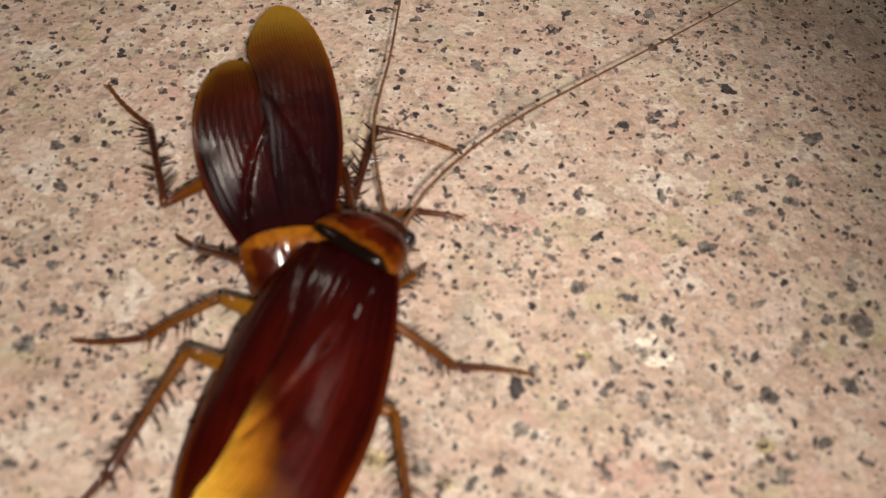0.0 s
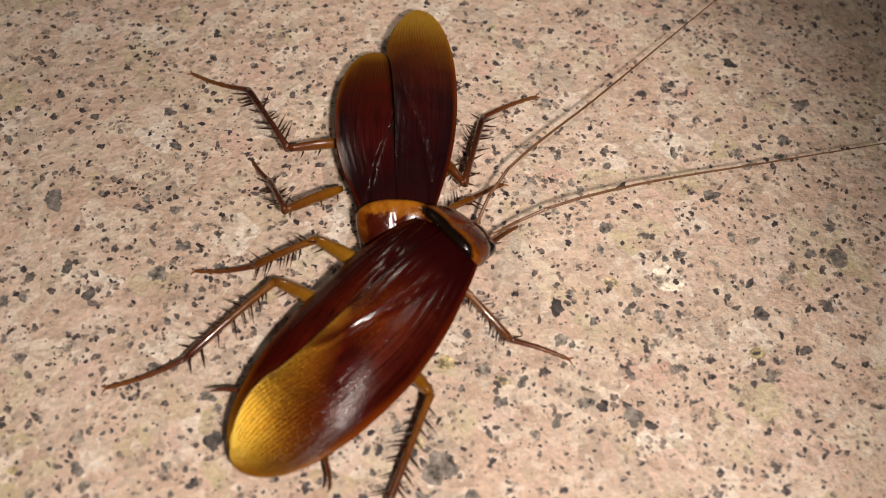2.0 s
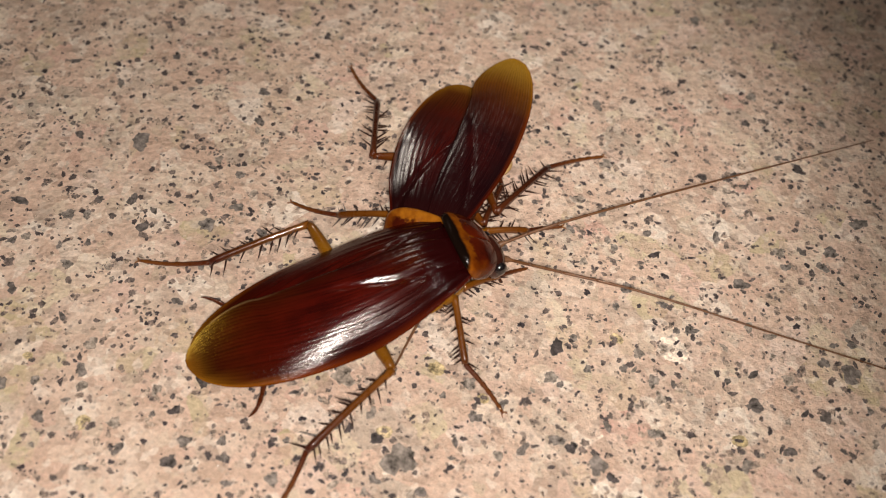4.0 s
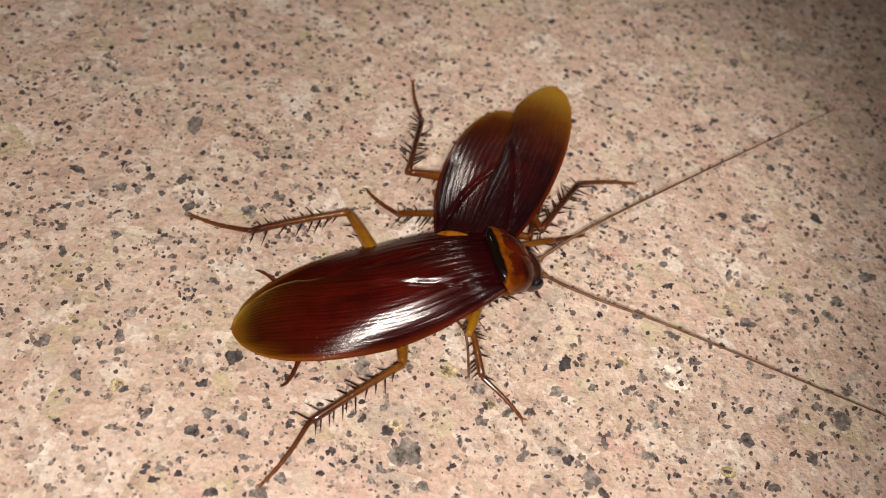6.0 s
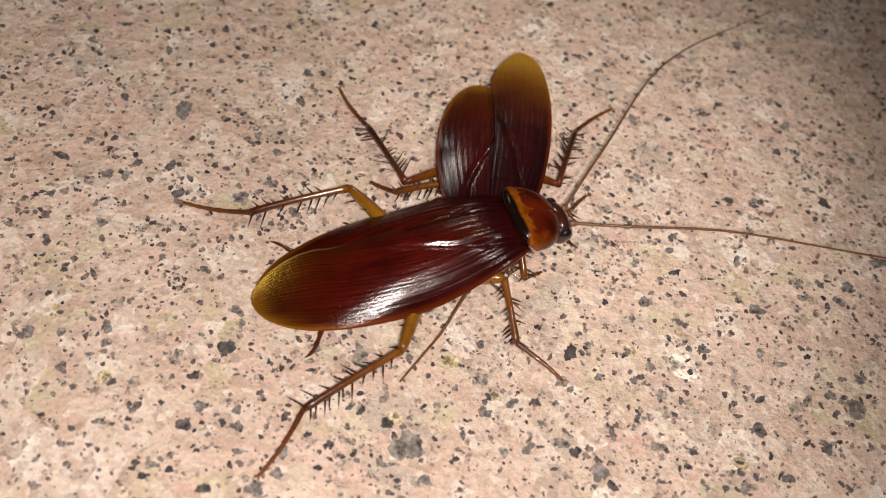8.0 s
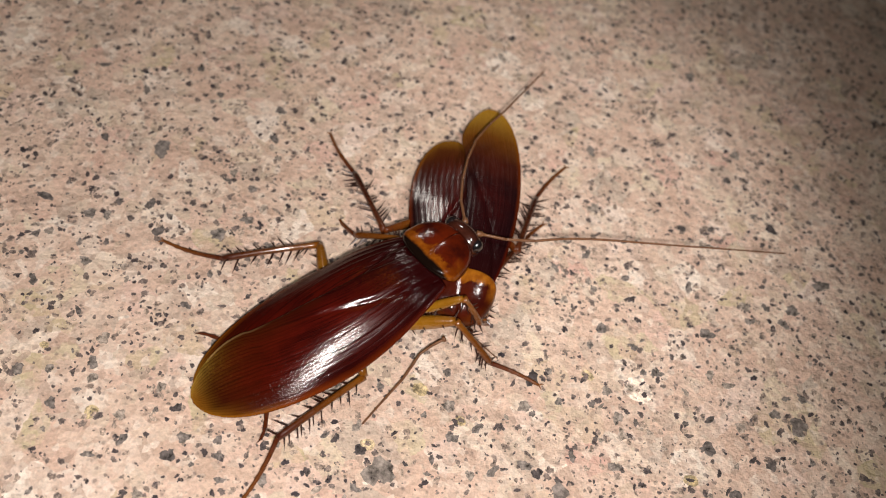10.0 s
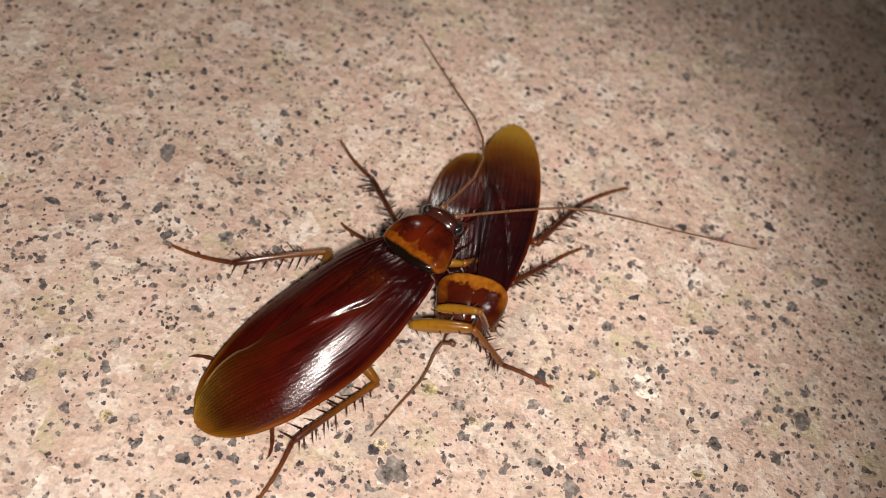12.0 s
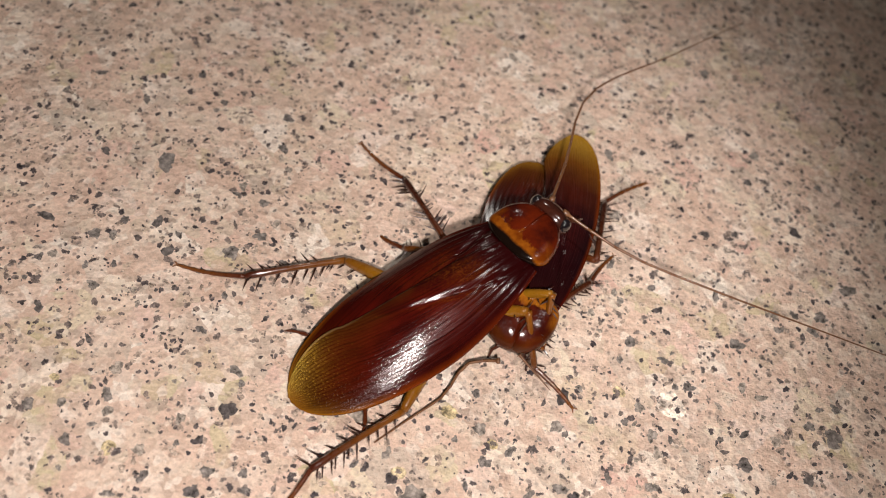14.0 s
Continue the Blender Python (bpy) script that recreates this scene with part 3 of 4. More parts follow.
def pronotum(parent, material, size):
    def f(s, w):
        a = 2 * math.pi * w
        c, d = math.cos(a), math.sin(a)
        front, wide = (4.7 * size if c > 0 else 1.9), 4.3 * size
        power = 0.86
        r = math.sin(s * math.pi / 2)
        x = 1.6 + front * math.copysign(abs(c) ** power, c) * r
        y = wide * math.copysign(abs(d) ** 0.8, d) * r * (1 - 0.10 * max(c, 0))
        drop = 2.45 * (1 - math.sqrt(max(0.0, 1 - (s * 0.97) ** 2.4)))
        z = 5.85 - drop * (1 - 0.78 * max(-c, 0) ** 0.8) - 0.10 * max(x - 3, 0) ** 1.35
        z -= 0.25 * math.exp(-((y / 0.5) ** 2)) * (1 - s) * 0.4
        return (x, y, z)

    nu, nv = 26, 64
    verts, faces, uvs = sheet(f, nu, nv)
    uvs = [(b, math.sin(a * math.pi / 2)) for a, b in uvs]
    ob = mesh_object("pronotum", verts, faces, material, parent, uvs)
    thick = ob.modifiers.new("thickness", "SOLIDIFY")
    thick.thickness, thick.offset = 0.25 * MM, -1
    return ob


def head(parent, back):
    """The head with eyes and palps; back: how far it is drawn in under the shield."""
    verts, faces = ball((7.0 - back, 0, 3.3), (1.55, 2.75, 1.8), 24, 16)
    ob = mesh_object("head", verts, faces, HEAD, parent, label="glossy dark brown head")
    for side in (1, -1):
        verts, faces = ball((7.15 - back, side * 2.1, 3.7), (0.85, 0.7, 0.95), 18, 12)
        mesh_object("eye", verts, faces, EYE, ob, label="shiny black eye")
    for side, bend, far in ((1, 1.1, 2.9), (-1, 0.8, 2.5)):
        line = [(7.6 - back, side * 0.8, 2.2), (8.6 - back, side * 1.2, 1.9), (9.2 - back, side * (1.1 + bend), 1.5), (7.8 + far - back, side * (1.3 + bend), 0.9)]
        verts, faces = tube(line, [0.24, 0.22, 0.2, 0.12], 8)
        mesh_object("palp", verts, faces, TIBIA_DARK, ob)
    return ob


def abdomen(parent, reach):
    def f(s, w):
        a = 2 * math.pi * w
        x = 1.0 - 23.0 * s
        wide = table(s, (0, 3.0), (0.15, 4.2), (0.45, 4.7), (0.75, 3.9), (0.92, 2.4), (1, 0.3))
        high = table(s, (0, 1.3), (0.3, 1.25), (0.7, 0.8), (1, 0.15))
        ring = 1 + 0.03 * abs(math.sin(s * 9 * math.pi))
        return (x, wide * math.cos(a) * ring, 2.0 - 1.15 * s + high * math.sin(a) * ring)

    verts, faces, uvs = sheet(f, 70, 32)
    ob = mesh_object("abdomen", verts, [face[::-1] for face in faces], ABDOMEN, parent, label="dark brown segmented abdomen")
    for side in (1, -1):
        line = [((-21.0 if reach > 2 else -17.5) - 3.6 * k / 9, side * (2.6 + reach * math.sin(1.45 * k / 9)), 0.6 - 0.9 * k / 9 + 1.0 * (k / 9) ** 2) for k in range(10)]
        verts, faces = tube(line, [0.24, 0.31, 0.24, 0.30, 0.22, 0.27, 0.18, 0.20, 0.12, 0.03], 8)
        mesh_object("cercus", verts, faces, TARSUS, ob, label="short tapered amber tail feeler")
    return ob


def aim(start, end):
    """The pose of a piece at start whose x axis points at end, upright."""
    ahead = (end - start).normalized()
    side = Vector((0, 0, 1)).cross(ahead).normalized()
    up = ahead.cross(side)
    m = Matrix((ahead, side, up)).transposed().to_4x4()
    m.translation = start * MM
    return m


def spine_shape():
    verts, faces = tube([(0, 0, 0), (0.5, 0, 0.03), (1, 0, 0.10)], [0.12, 0.08, 0.013], 5)
    me = bpy.data.meshes.new("spine")
    me.from_pydata([tuple(c * MM for c in v) for v in verts], [], faces)
    me.materials.append(SPINE)
    return me


SPINE_SHAPE = spine_shape()


def spines(parent, length, rng, count, size, radius):
    """Thin spines, each leaning towards the foot."""
    for k in range(count):
        x = length * (0.12 + 0.86 * (k + rng.uniform(-0.25, 0.25)) / (count - 1))
        a = rng.choice((0.4, 0.0, 2.8, 3.2, -0.4, -2.7)) + rng.uniform(-0.2, 0.2)
        away = Vector((0.6, math.cos(a), math.sin(a))).normalized()
        foot = Vector((min(x, length * 0.985), math.cos(a) * radius * 0.7, math.sin(a) * radius * 0.7))
        ob = new("spine", SPINE_SHAPE)
        ob.parent = parent
        ob.matrix_basis = aim(foot, foot + away) @ Matrix.Diagonal((size * rng.uniform(0.75, 1.25), 1, 1, 1))


def leg(parent, seed, femur_length, tibia_length, tarsus_length, dark=False):
    """Femur, tibia with spines, and tarsus with claws, each along x from its joint."""
    rng = random.Random(seed)
    n = 14
    swell = [table(k / (n - 1), (0, 0.55), (0.25, 0.88), (0.6, 0.86), (0.9, 0.66), (1, 0.50)) for k in range(n)]
    swell = [r * (0.72 if dark or femur_length < 6 else 1.0) for r in swell]
    verts, faces = tube([(femur_length * k / (n - 1), 0, 0.12 * math.sin(math.pi * k / (n - 1))) for k in range(n)], swell, 14, 0.85)
    femur = mesh_object("femur", verts, faces, FEMUR_DARK if dark else FEMUR, parent, label="smooth amber upper leg")
    spines(femur, femur_length, rng, 6, 0.9, 0.7)
    width = [table(k / (n - 1), (0, 0.50), (0.12, 0.42), (0.6, 0.40), (0.92, 0.46), (1, 0.40)) for k in range(n)]
    verts, faces = tube([(tibia_length * k / (n - 1), 0, 0.2 * math.sin(math.pi * k / (n - 1))) for k in range(n)], width, 12, 0.9)
    tibia = mesh_object("tibia", verts, faces, TIBIA_DARK if dark else TIBIA, parent, label="reddish brown spiny lower leg")
    spines(tibia, tibia_length, rng, int(tibia_length * 1.5) + 4, 1.65 if tibia_length > 9 else 1.3, 0.42)
    steps, radii = [], []
    for k in range(21):
        s = k / 20
        steps.append((tarsus_length * s, 0.35 * math.sin(s * 2.6) * tarsus_length / 7, -0.10 * math.sin(s * math.pi)))
        radii.append(0.30 - 0.12 * s + (0.05 if k in (9, 12, 15, 18) else 0.0))
    verts, faces = tube(steps, radii, 8)
    tarsus = mesh_object("tarsus", verts, faces, TARSUS, parent, label="thin jointed brown foot")
    end = Vector(steps[-1])
    for side in (1, -1):
        verts, faces = tube([end, end + Vector((0.35, side * 0.28, 0.05)), end + Vector((0.6, side * 0.38, -0.14))], [0.12, 0.08, 0.02], 6)
        mesh_object("claw", verts, faces, CLAW, tarsus, label="pale hooked claw")
    return femur, tibia, tarsus


ANTENNA_PIECES = 14


def antenna(parent, piece_length):
    """A feeler in short stiff pieces, each along x."""
    pieces = []
    for k in range(ANTENNA_PIECES):
        first = 0.175 - 0.13 * k / ANTENNA_PIECES
        last = 0.175 - 0.13 * (k + 1) / ANTENNA_PIECES
        steps = 12
        line = [(piece_length * 1.01 * j / steps, 0, 0) for j in range(steps + 1)]
        radii = [(first + (last - first) * j / steps) * (1.0 + 0.13 * (j % 2)) for j in range(steps + 1)]
        if k == 0:
            radii[0] = radii[1] = radii[2] = 0.36
        verts, faces = tube(line, radii, 7)
        pieces.append(mesh_object("antenna", verts, faces, FEELER, parent, label="long thin ringed brown feeler"))
    return pieces


LEG_SIZES = {"hind": (9.0, 11.3, 7.6), "mid": (7.0, 7.0, 6.0), "fore": (5.0, 5.0, 4.2)}


def cockroach(label, shield, seed, length, over, dark):
    """A winged cockroach, heading along its x axis, with its floor at z = 0 and the wing base over its origin."""
    thing = tagged(new("cockroach"), label, "insect", "pair of cockroaches")
    thing.empty_display_size = 0.01
    abdomen(thing, 4.8 if not dark else 1.2)
    wings = []
    for side in (1, -1):
        upper = side == over
        if dark:
            wings.append(forewing(thing, WING_LOWER if upper else WING_SHORT, side, upper, length if upper else length * 0.79, 0.8, 0.76 if upper else 0.82))
        else:
            wings.append(forewing(thing, WING_RIDER, side, upper, length if upper else length * 0.985, 1.0))
    front = (pronotum(thing, shield, 0.9), head(thing, 3.4 if dark else 0.7))
    for side in (1, -1):
        verts, faces = ball((-12.0, side * (5.0 if dark else 3.4), 1.5), (1.6, 1.2, 0.9), 16, 10)
        mesh_object("coxa", verts, faces, CREAM if dark else FEMUR, thing, label="pale swollen leg base")
    legs = {}
    for place, sizes in LEG_SIZES.items():
        for side in ("left", "right"):
            seed += 1
            legs[place, side] = leg(thing, seed, *sizes, dark=dark)
    feelers = {side: antenna(thing, 3.5 if not dark else (1.7 if side == "right" else 0.35)) for side in ("left", "right")}
    return thing, legs, feelers, front, wings


ground = ground_sheet()
RIDER = cockroach("chestnut brown winged cockroach standing over the other one", SHIELD_RIDER, 10, 29.0, -1, False)
LOWER = cockroach("dark brown winged cockroach with amber wing tips, partly underneath", SHIELD_LOWER, 40, 28.5, 1, True)


# ---- pieces of the ground ----
def scatter_chips():
    rng = random.Random(5)
    shapes = []
    for k in range(24):
        verts, faces = chip_shape(rng, 1.0, 0.03)
        me = bpy.data.meshes.new("chip")
        me.from_pydata([(x * MM, y * MM, z * MM) for x, y, z in verts], [], faces)
        shapes.append(me)

    def lay(name, me, x, y, size, material):
        ob = new(name, me)
        ob.parent = ground
        if not me.materials:
            me.materials.append(material)
        ob.matrix_basis = pose(x * MM, y * MM, 0, 0, 0, rng.uniform(0, 360)) @ Matrix.Diagonal((size, size * rng.uniform(0.8, 1.0), 1, 1))
        return ob

    known = FLECKS_WEST + FLECKS_NEAR_WEST + FLECKS_NEAR + FLECKS_EAST + FLECKS_NEAR_EAST
    taken = [(x, y, d) for x, y, d in known]
    for x, y, d in known:
        lay("stone_chip", rng.choice(shapes), x, y, d * 1.15, CHIP)
    for k, (x, y, d) in enumerate(PALE):
        verts, faces = chip_shape(rng, 1.0, 0.012, 0.35)
        me = bpy.data.meshes.new("pale_chip")
        me.from_pydata([(a * MM, b * MM, c * MM) for a, b, c in verts], [], faces)
        lay("pale_chip", me, x, y, d * 1.1, QUARTZ if k == 0 else OCHRE)
    while len(taken) < 300:
        x, y = rng.uniform(-58, 62), rng.uniform(-34, 60)
        d = 0.55 + 1.3 * rng.random() ** 2.2
        inside = abs(x) < 50 and -26 < y < 26
        if inside:
            d = min(d, 0.85)
        if all((x - a) ** 2 + (y - b) ** 2 > (0.6 * (d + e)) ** 2 for a, b, e in taken):
            taken.append((x, y, d))
            lay("stone_chip", rng.choice(shapes), x, y, d, CHIP)
    # The smaller and the farther flecks, joined.
    verts, faces = [], []
    for k in range(26000):
        if k < 7500:
            # Clusters of a few flecks side by side.
            if k % 3 == 0:
                cx, cy, cd = rng.uniform(-75, 80), rng.uniform(-40, 85), 0.4 + 0.75 * rng.random() ** 1.6
            a = rng.uniform(0, 2 * math.pi)
            x, y, d = cx + cd * 0.8 * math.cos(a), cy + cd * 0.8 * math.sin(a), cd * rng.uniform(0.5, 1.0)
        elif k < 22500:
            x, y = rng.uniform(-75, 80), rng.uniform(-40, 85)
            d = 0.25 + 0.75 * rng.random() ** 2.2
        else:
            a, r = rng.uniform(0, 2 * math.pi), 70 + 230 * rng.random() ** 0.8
            x, y = r * math.cos(a), 15 + r * math.sin(a)
            d = 0.5 + 1.6 * rng.random() ** 2.2
        v, f = chip_shape(rng, d, 0.02)
        faces += [tuple(i + len(verts) for i in face) for face in f]
        verts += [(x + p[0], y + p[1], p[2]) for p in v]
    rest = mesh_object("small_chips", verts, faces, FLECK, ground, smooth=False)
    tagged(rest, kind="stuff")


scatter_chips()

# ---- motion: millimetres and degrees ----
# A route row: seconds, wing base x, y, heading. A leg row: seconds, knee x, y, ankle x, y, toe x, y. An antenna row: seconds and three places along it.
ROUTE_RIDER = [
    (0, 6.3, 4.3, 61.0), (0.5, 5.8, 2.9, 59.5), (1, 6.7, 2.0, 53.0), (1.5, 7.1, -0.1, 43.7), (2, 7.4, -0.4, 39.5), (2.5, 6.8, -0.2, 40.0),
    (5, 6.0, 0.8, 25.4), (5.5, 6.6, 1.6, 25.5), (6, 8.0, 0.8, 26.6), (6.5, 7.2, 1.1, 29.0), (7, 7.4, 2.5, 26.3), (7.5, 8.8, 3.9, 26.5),
    (8, 9.5, 4.5, 29.0), (8.5, 10.3, 4.6, 29.3), (11, 0.6, 0.0, 48.0), (11.5, 1.0, 1.1, 47.3), (12, 1.4, 1.3, 47.5), (12.5, 5.8, 2.6, 45.0),
    (13, 5.3, 5.5, 48.5), (13.5, 7.3, 7.2, 49.0), (14, 10.2, 6.9, 42.5),
]
ROUTE_LOWER = [
    (0, 1.7, 9.0, -90.5), (0.5, 0.7, 8.0, -89.3), (1, 1.9, 7.2, -87.3), (1.5, 3.4, 5.3, -93.3), (2, 4.1, 5.9, -101.0), (2.5, 2.3, 5.5, -103.3),
    (5, 4.1, 5.4, -104.6), (5.5, 4.1, 4.5, -105.1), (6, 5.4, 4.1, -99.6), (6.5, 4.0, 5.3, -97.1), (7, 3.8, 5.6, -93.7), (7.5, 5.5, 4.6, -78.5),
    (8, 7.0, 5.0, -86.7), (8.5, 7.7, 4.6, -85.6), (11, 8.7, 1.7, -87.3), (11.5, 8.8, 1.5, -92.2), (12, 9.0, 1.7, -92.1), (12.5, 9.2, 1.6, -93.1),
    (13, 10.8, 2.3, -96.2), (13.5, 11.5, 2.2, -96.6), (14, 12.5, 2.5, -97.7),
]
RIDER_HIND_LEFT = [
    (0, -7.5, -0.2, -14.1, -8.5, -19.4, -11.5), (0.5, -7.6, -0.1, -16.1, -8, -24.6, -11.2), (1, -7.7, -0.3, -16.2, -9, -24.9, -11.4),
    (1.5, -8.5, 0, -18.4, -6.2, -27.4, -7.1), (2.5, -8.5, 1, -18.4, -5.4, -27.4, -7.1), (5, -9.5, 5.7, -19.2, 1.4, -26.1, 2.6),
    (6.5, -9.4, 5, -19.3, 1.3, -26, 2.4), (7.5, -9.3, 7.2, -18.9, 2.5, -26.2, 2.6), (8.5, -9.1, 6.2, -18.8, 1.9, -26, 2.5),
    (11, -9.5, 3.6, -19.1, 0.4, -25.6, 2.3), (12.5, -9, 4.8, -18.7, 1.1, -25.6, 2.2), (13.5, -8.6, 6.3, -18.3, 1.8, -25.6, 2.2),
    (14, -7.9, 5.6, -18.3, 1.5, -25.9, 2.1),
]
RIDER_HIND_RIGHT = [
    (0, 7.9, -11.2, 7.8, -19, 6.8, -24.5), (0.5, 8, -11.7, 7.7, -22.6, 5.2, -27.7), (1, 8.3, -11.3, 7.9, -22.7, 5.5, -29.1),
    (1.5, 2.7, -16, -2.2, -24.2, -6.5, -28.1), (2.5, 3.8, -14.2, -2.1, -23.3, -3.7, -28.6), (5, 0.9, -11.4, -6.9, -19.7, -10.3, -27.7),
    (6.5, 1.8, -11.9, -6.7, -20, -10.1, -27.8), (7.5, 1.6, -10.9, -7.1, -19.3, -9.5, -25.6), (8.5, 1.7, -11.1, -7.1, -19.4, -10.1, -27.6),
    (11, 0.2, -9.2, -7.7, -19.2, -9.9, -27.2), (12.5, 1.4, -10.7, -7.2, -19.5, -9.9, -25.9), (13.5, 1.3, -10.4, -7.2, -18.9, -9.2, -24),
    (14, 2.4, -10.3, -7, -19.1, -9.1, -22.6),
]
RIDER_MID_LEFT = [
    (0, -4.5, 4.3, -10.8, 3, -16.7, 4.5), (0.5, -4.8, 3.7, -11.4, 2.9, -17, 4.4), (1, -4.5, 3.8, -11.1, 2.9, -16.5, 4.1),
    (1.5, -4.6, 3.6, -11, 3.2, -16.9, 4.4), (2.5, -4.5, 4.2, -11, 3.3, -17.3, 4.5), (5, 0.6, 7.2, -3.9, 9.1, -7.6, 11.2),
    (6.5, 1.7, 7.8, -3.5, 7.5, -6.6, 10.5), (7.5, 2, 10.3, -4, 9.5, -6.5, 11), (8.5, 2.5, 10.6, -3.7, 8.8, -5.8, 10.3),
    (11, -2.8, 4.4, -5.4, 7, -6.8, 9.5), (12.5, 1.5, 6.8, -3.6, 7.4, -6.7, 9.4), (13.5, 0.5, 8.6, -3.1, 7.6, -5.6, 8.6),
    (14, 1.4, 7.4, -1.4, 8.6, -3.5, 10.3),
]
RIDER_MID_RIGHT = [
    (0, 9.9, -1.3, 13.6, -4, 19.5, -5.3), (0.5, 9.2, -2.2, 13.6, -4.8, 19.2, -5.4), (1, 10.4, -1.2, 14.4, -4.6, 19.3, -5.4),
    (1.5, 9.7, -4.5, 12.8, -9.5, 17.9, -12.1), (2.5, 8.7, -4.9, 12.5, -9.2, 17.9, -12.1), (5, 6.8, -4.3, 7.1, -10.3, 10.5, -15.9),
]
RIDER_MID_RIGHT += [
    (6.5, 6.9, -4.8, 10.9, -10.7, 16.6, -13.1), (7, 8, -5, 10.7, -10.9, 16.6, -13.2), (7.5, 9.1, -4.3, 11.3, -10.1, 16.8, -13.1),
    (8.5, 11.3, 0.6, 13.6, -4, 18.9, -6.7), (11, 7.7, -7.2, 13.1, -6.8, 18.8, -7.1), (12.5, 9.9, -4.4, 13.8, -5.7, 18.8, -7.3),
    (13.5, 11.3, -0.5, 14.4, -3.7, 18.7, -6.8), (14, 12.6, -0.4, 14.7, -3.7, 18.8, -7),
]
RIDER_FORE_RIGHT = [
    (0, 10.3, 3.7, 12, 5.3, 13, 6.4), (1.5, 11.4, -0.2, 13.6, 1.6, 15.9, 3.3), (2.5, 10.4, 0.1, 13, 2, 15.9, 3.5),
    (5, 9.2, -0.8, 11.1, 0.8, 13.1, 2.4), (6.5, 10, -0.5, 11.6, 1, 13.4, 2.2), (7.5, 11.1, 2.6, 11.7, 0.6, 13.5, 2),
    (8.5, 12.3, 2.3, 12.7, 1.8, 13.8, 3.3), (11, 8.5, -4.1, 10.6, -3.9, 11.2, -3.4), (12.5, 10.6, -3.6, 11.3, -2.9, 11.5, -2.7),
    (13.5, 13.2, 2.7, 14.3, 1.4, 14.5, 2), (14, 14.9, 1.3, 15.2, 0.2, 14.9, 0.3),
]
RIDER_FORE_LEFT = [
    (0, 9.2, 10.6, 13.2, 11.7, 17.9, 10.7), (0.5, 7.7, 9.7, 10.6, 12.6, 14.6, 13.8), (1, 7.8, 9.9, 10.8, 12.5, 13.2, 14.8),
    (1.5, 9.6, 6.4, 11.6, 7.3, 14.4, 8.5), (2.5, 9.5, 5.6, 13.4, 7.8, 20.1, 10.5), (5, 10.7, 6.9, 15.3, 7.6, 21.2, 9.6),
    (6.5, 11.6, 6.7, 14.7, 9.8, 18.4, 12.9), (7, 11.4, 9.4, 13.6, 11.1, 16.5, 14), (8.5, 15.9, 9.6, 17.5, 11.9, 18.4, 15),
    (11, 3.9, 0.8, 7.1, 6, 7.7, 7.6), (12.5, 7.9, 3, 11.5, 6.2, 13.1, 7.4), (13.5, 10, 5.1, 13.5, 9.5, 14.7, 10.8),
    (14, 12.7, 6.3, 17, 9.7, 18, 10.9),
]
LOWER_HIND_RIGHT = [
    (0, -8.3, 15.2, -9.5, 25.4, -13.8, 33.1), (0.5, -10.5, 15.3, -12.9, 24.5, -14.4, 32.2), (1, -10.3, 14.1, -9.8, 23.9, -11.6, 30.9),
    (1.5, -7.5, 13.6, -11.3, 23.2, -15.1, 29.9), (2, -5.9, 15.7, -9.3, 26.2, -14.7, 30.3), (2.5, -6.2, 15.5, -9.3, 26.1, -15, 30.4),
]
LOWER_HIND_RIGHT += [
    (5, -2.1, 15.7, -1.5, 24.1, -3.9, 30.7), (6.5, -4.3, 14.1, -5, 22.7, -7.1, 29.3), (7, -4.4, 13.3, -4.8, 22.8, -7.1, 29),
    (7.5, -4.3, 9.8, -9.4, 18, -14.7, 25.1), (8.5, -2.9, 10.2, -8.7, 17.9, -14, 24.4), (11, -2.1, 8.2, -5.7, 16.2, -10.4, 24),
    (12.5, -0.2, 8.7, -5.1, 16.9, -10.7, 22.8), (13.5, 2.1, 10.8, -3.4, 19.1, -10.5, 22.9), (14, 2.4, 10, -2.8, 18.5, -9, 23.9),
]
LOWER_HIND_LEFT = [
    (0, 9.2, 17.1, 11.2, 21.6, 18, 18.6), (0.5, 7.1, 13.1, 11.2, 22.6, 16.9, 18.7), (1, 9.2, 17.7, 16.8, 29.3, 26, 31.6),
    (2, 12, 9, 15.9, 18, 21.8, 20.2), (2.5, 10.7, 8.9, 16.2, 17.6, 21.5, 20.1), (5, 12, 8.9, 17, 17, 22.2, 19.8),
]
LOWER_HIND_LEFT += [
    (6, 13.7, 10, 16.9, 18.5, 22.6, 20.6), (6.5, 12, 14.6, 17.4, 23.6, 23.8, 28.7), (7.5, 13.5, 15.5, 14.7, 25.5, 19.1, 29),
    (8.5, 15.1, 13.7, 16.4, 22.5, 19.6, 29.2), (11, 14.6, 9.1, 15.9, 16.3, 19.9, 23.3), (12.5, 18.3, 12.6, 24.3, 20.3, 33.7, 25.1),
    (13.5, 20.5, 11.8, 21.8, 20.6, 26.6, 24.8), (14, 20.8, 12.1, 22, 20.5, 26.6, 24.5),
]
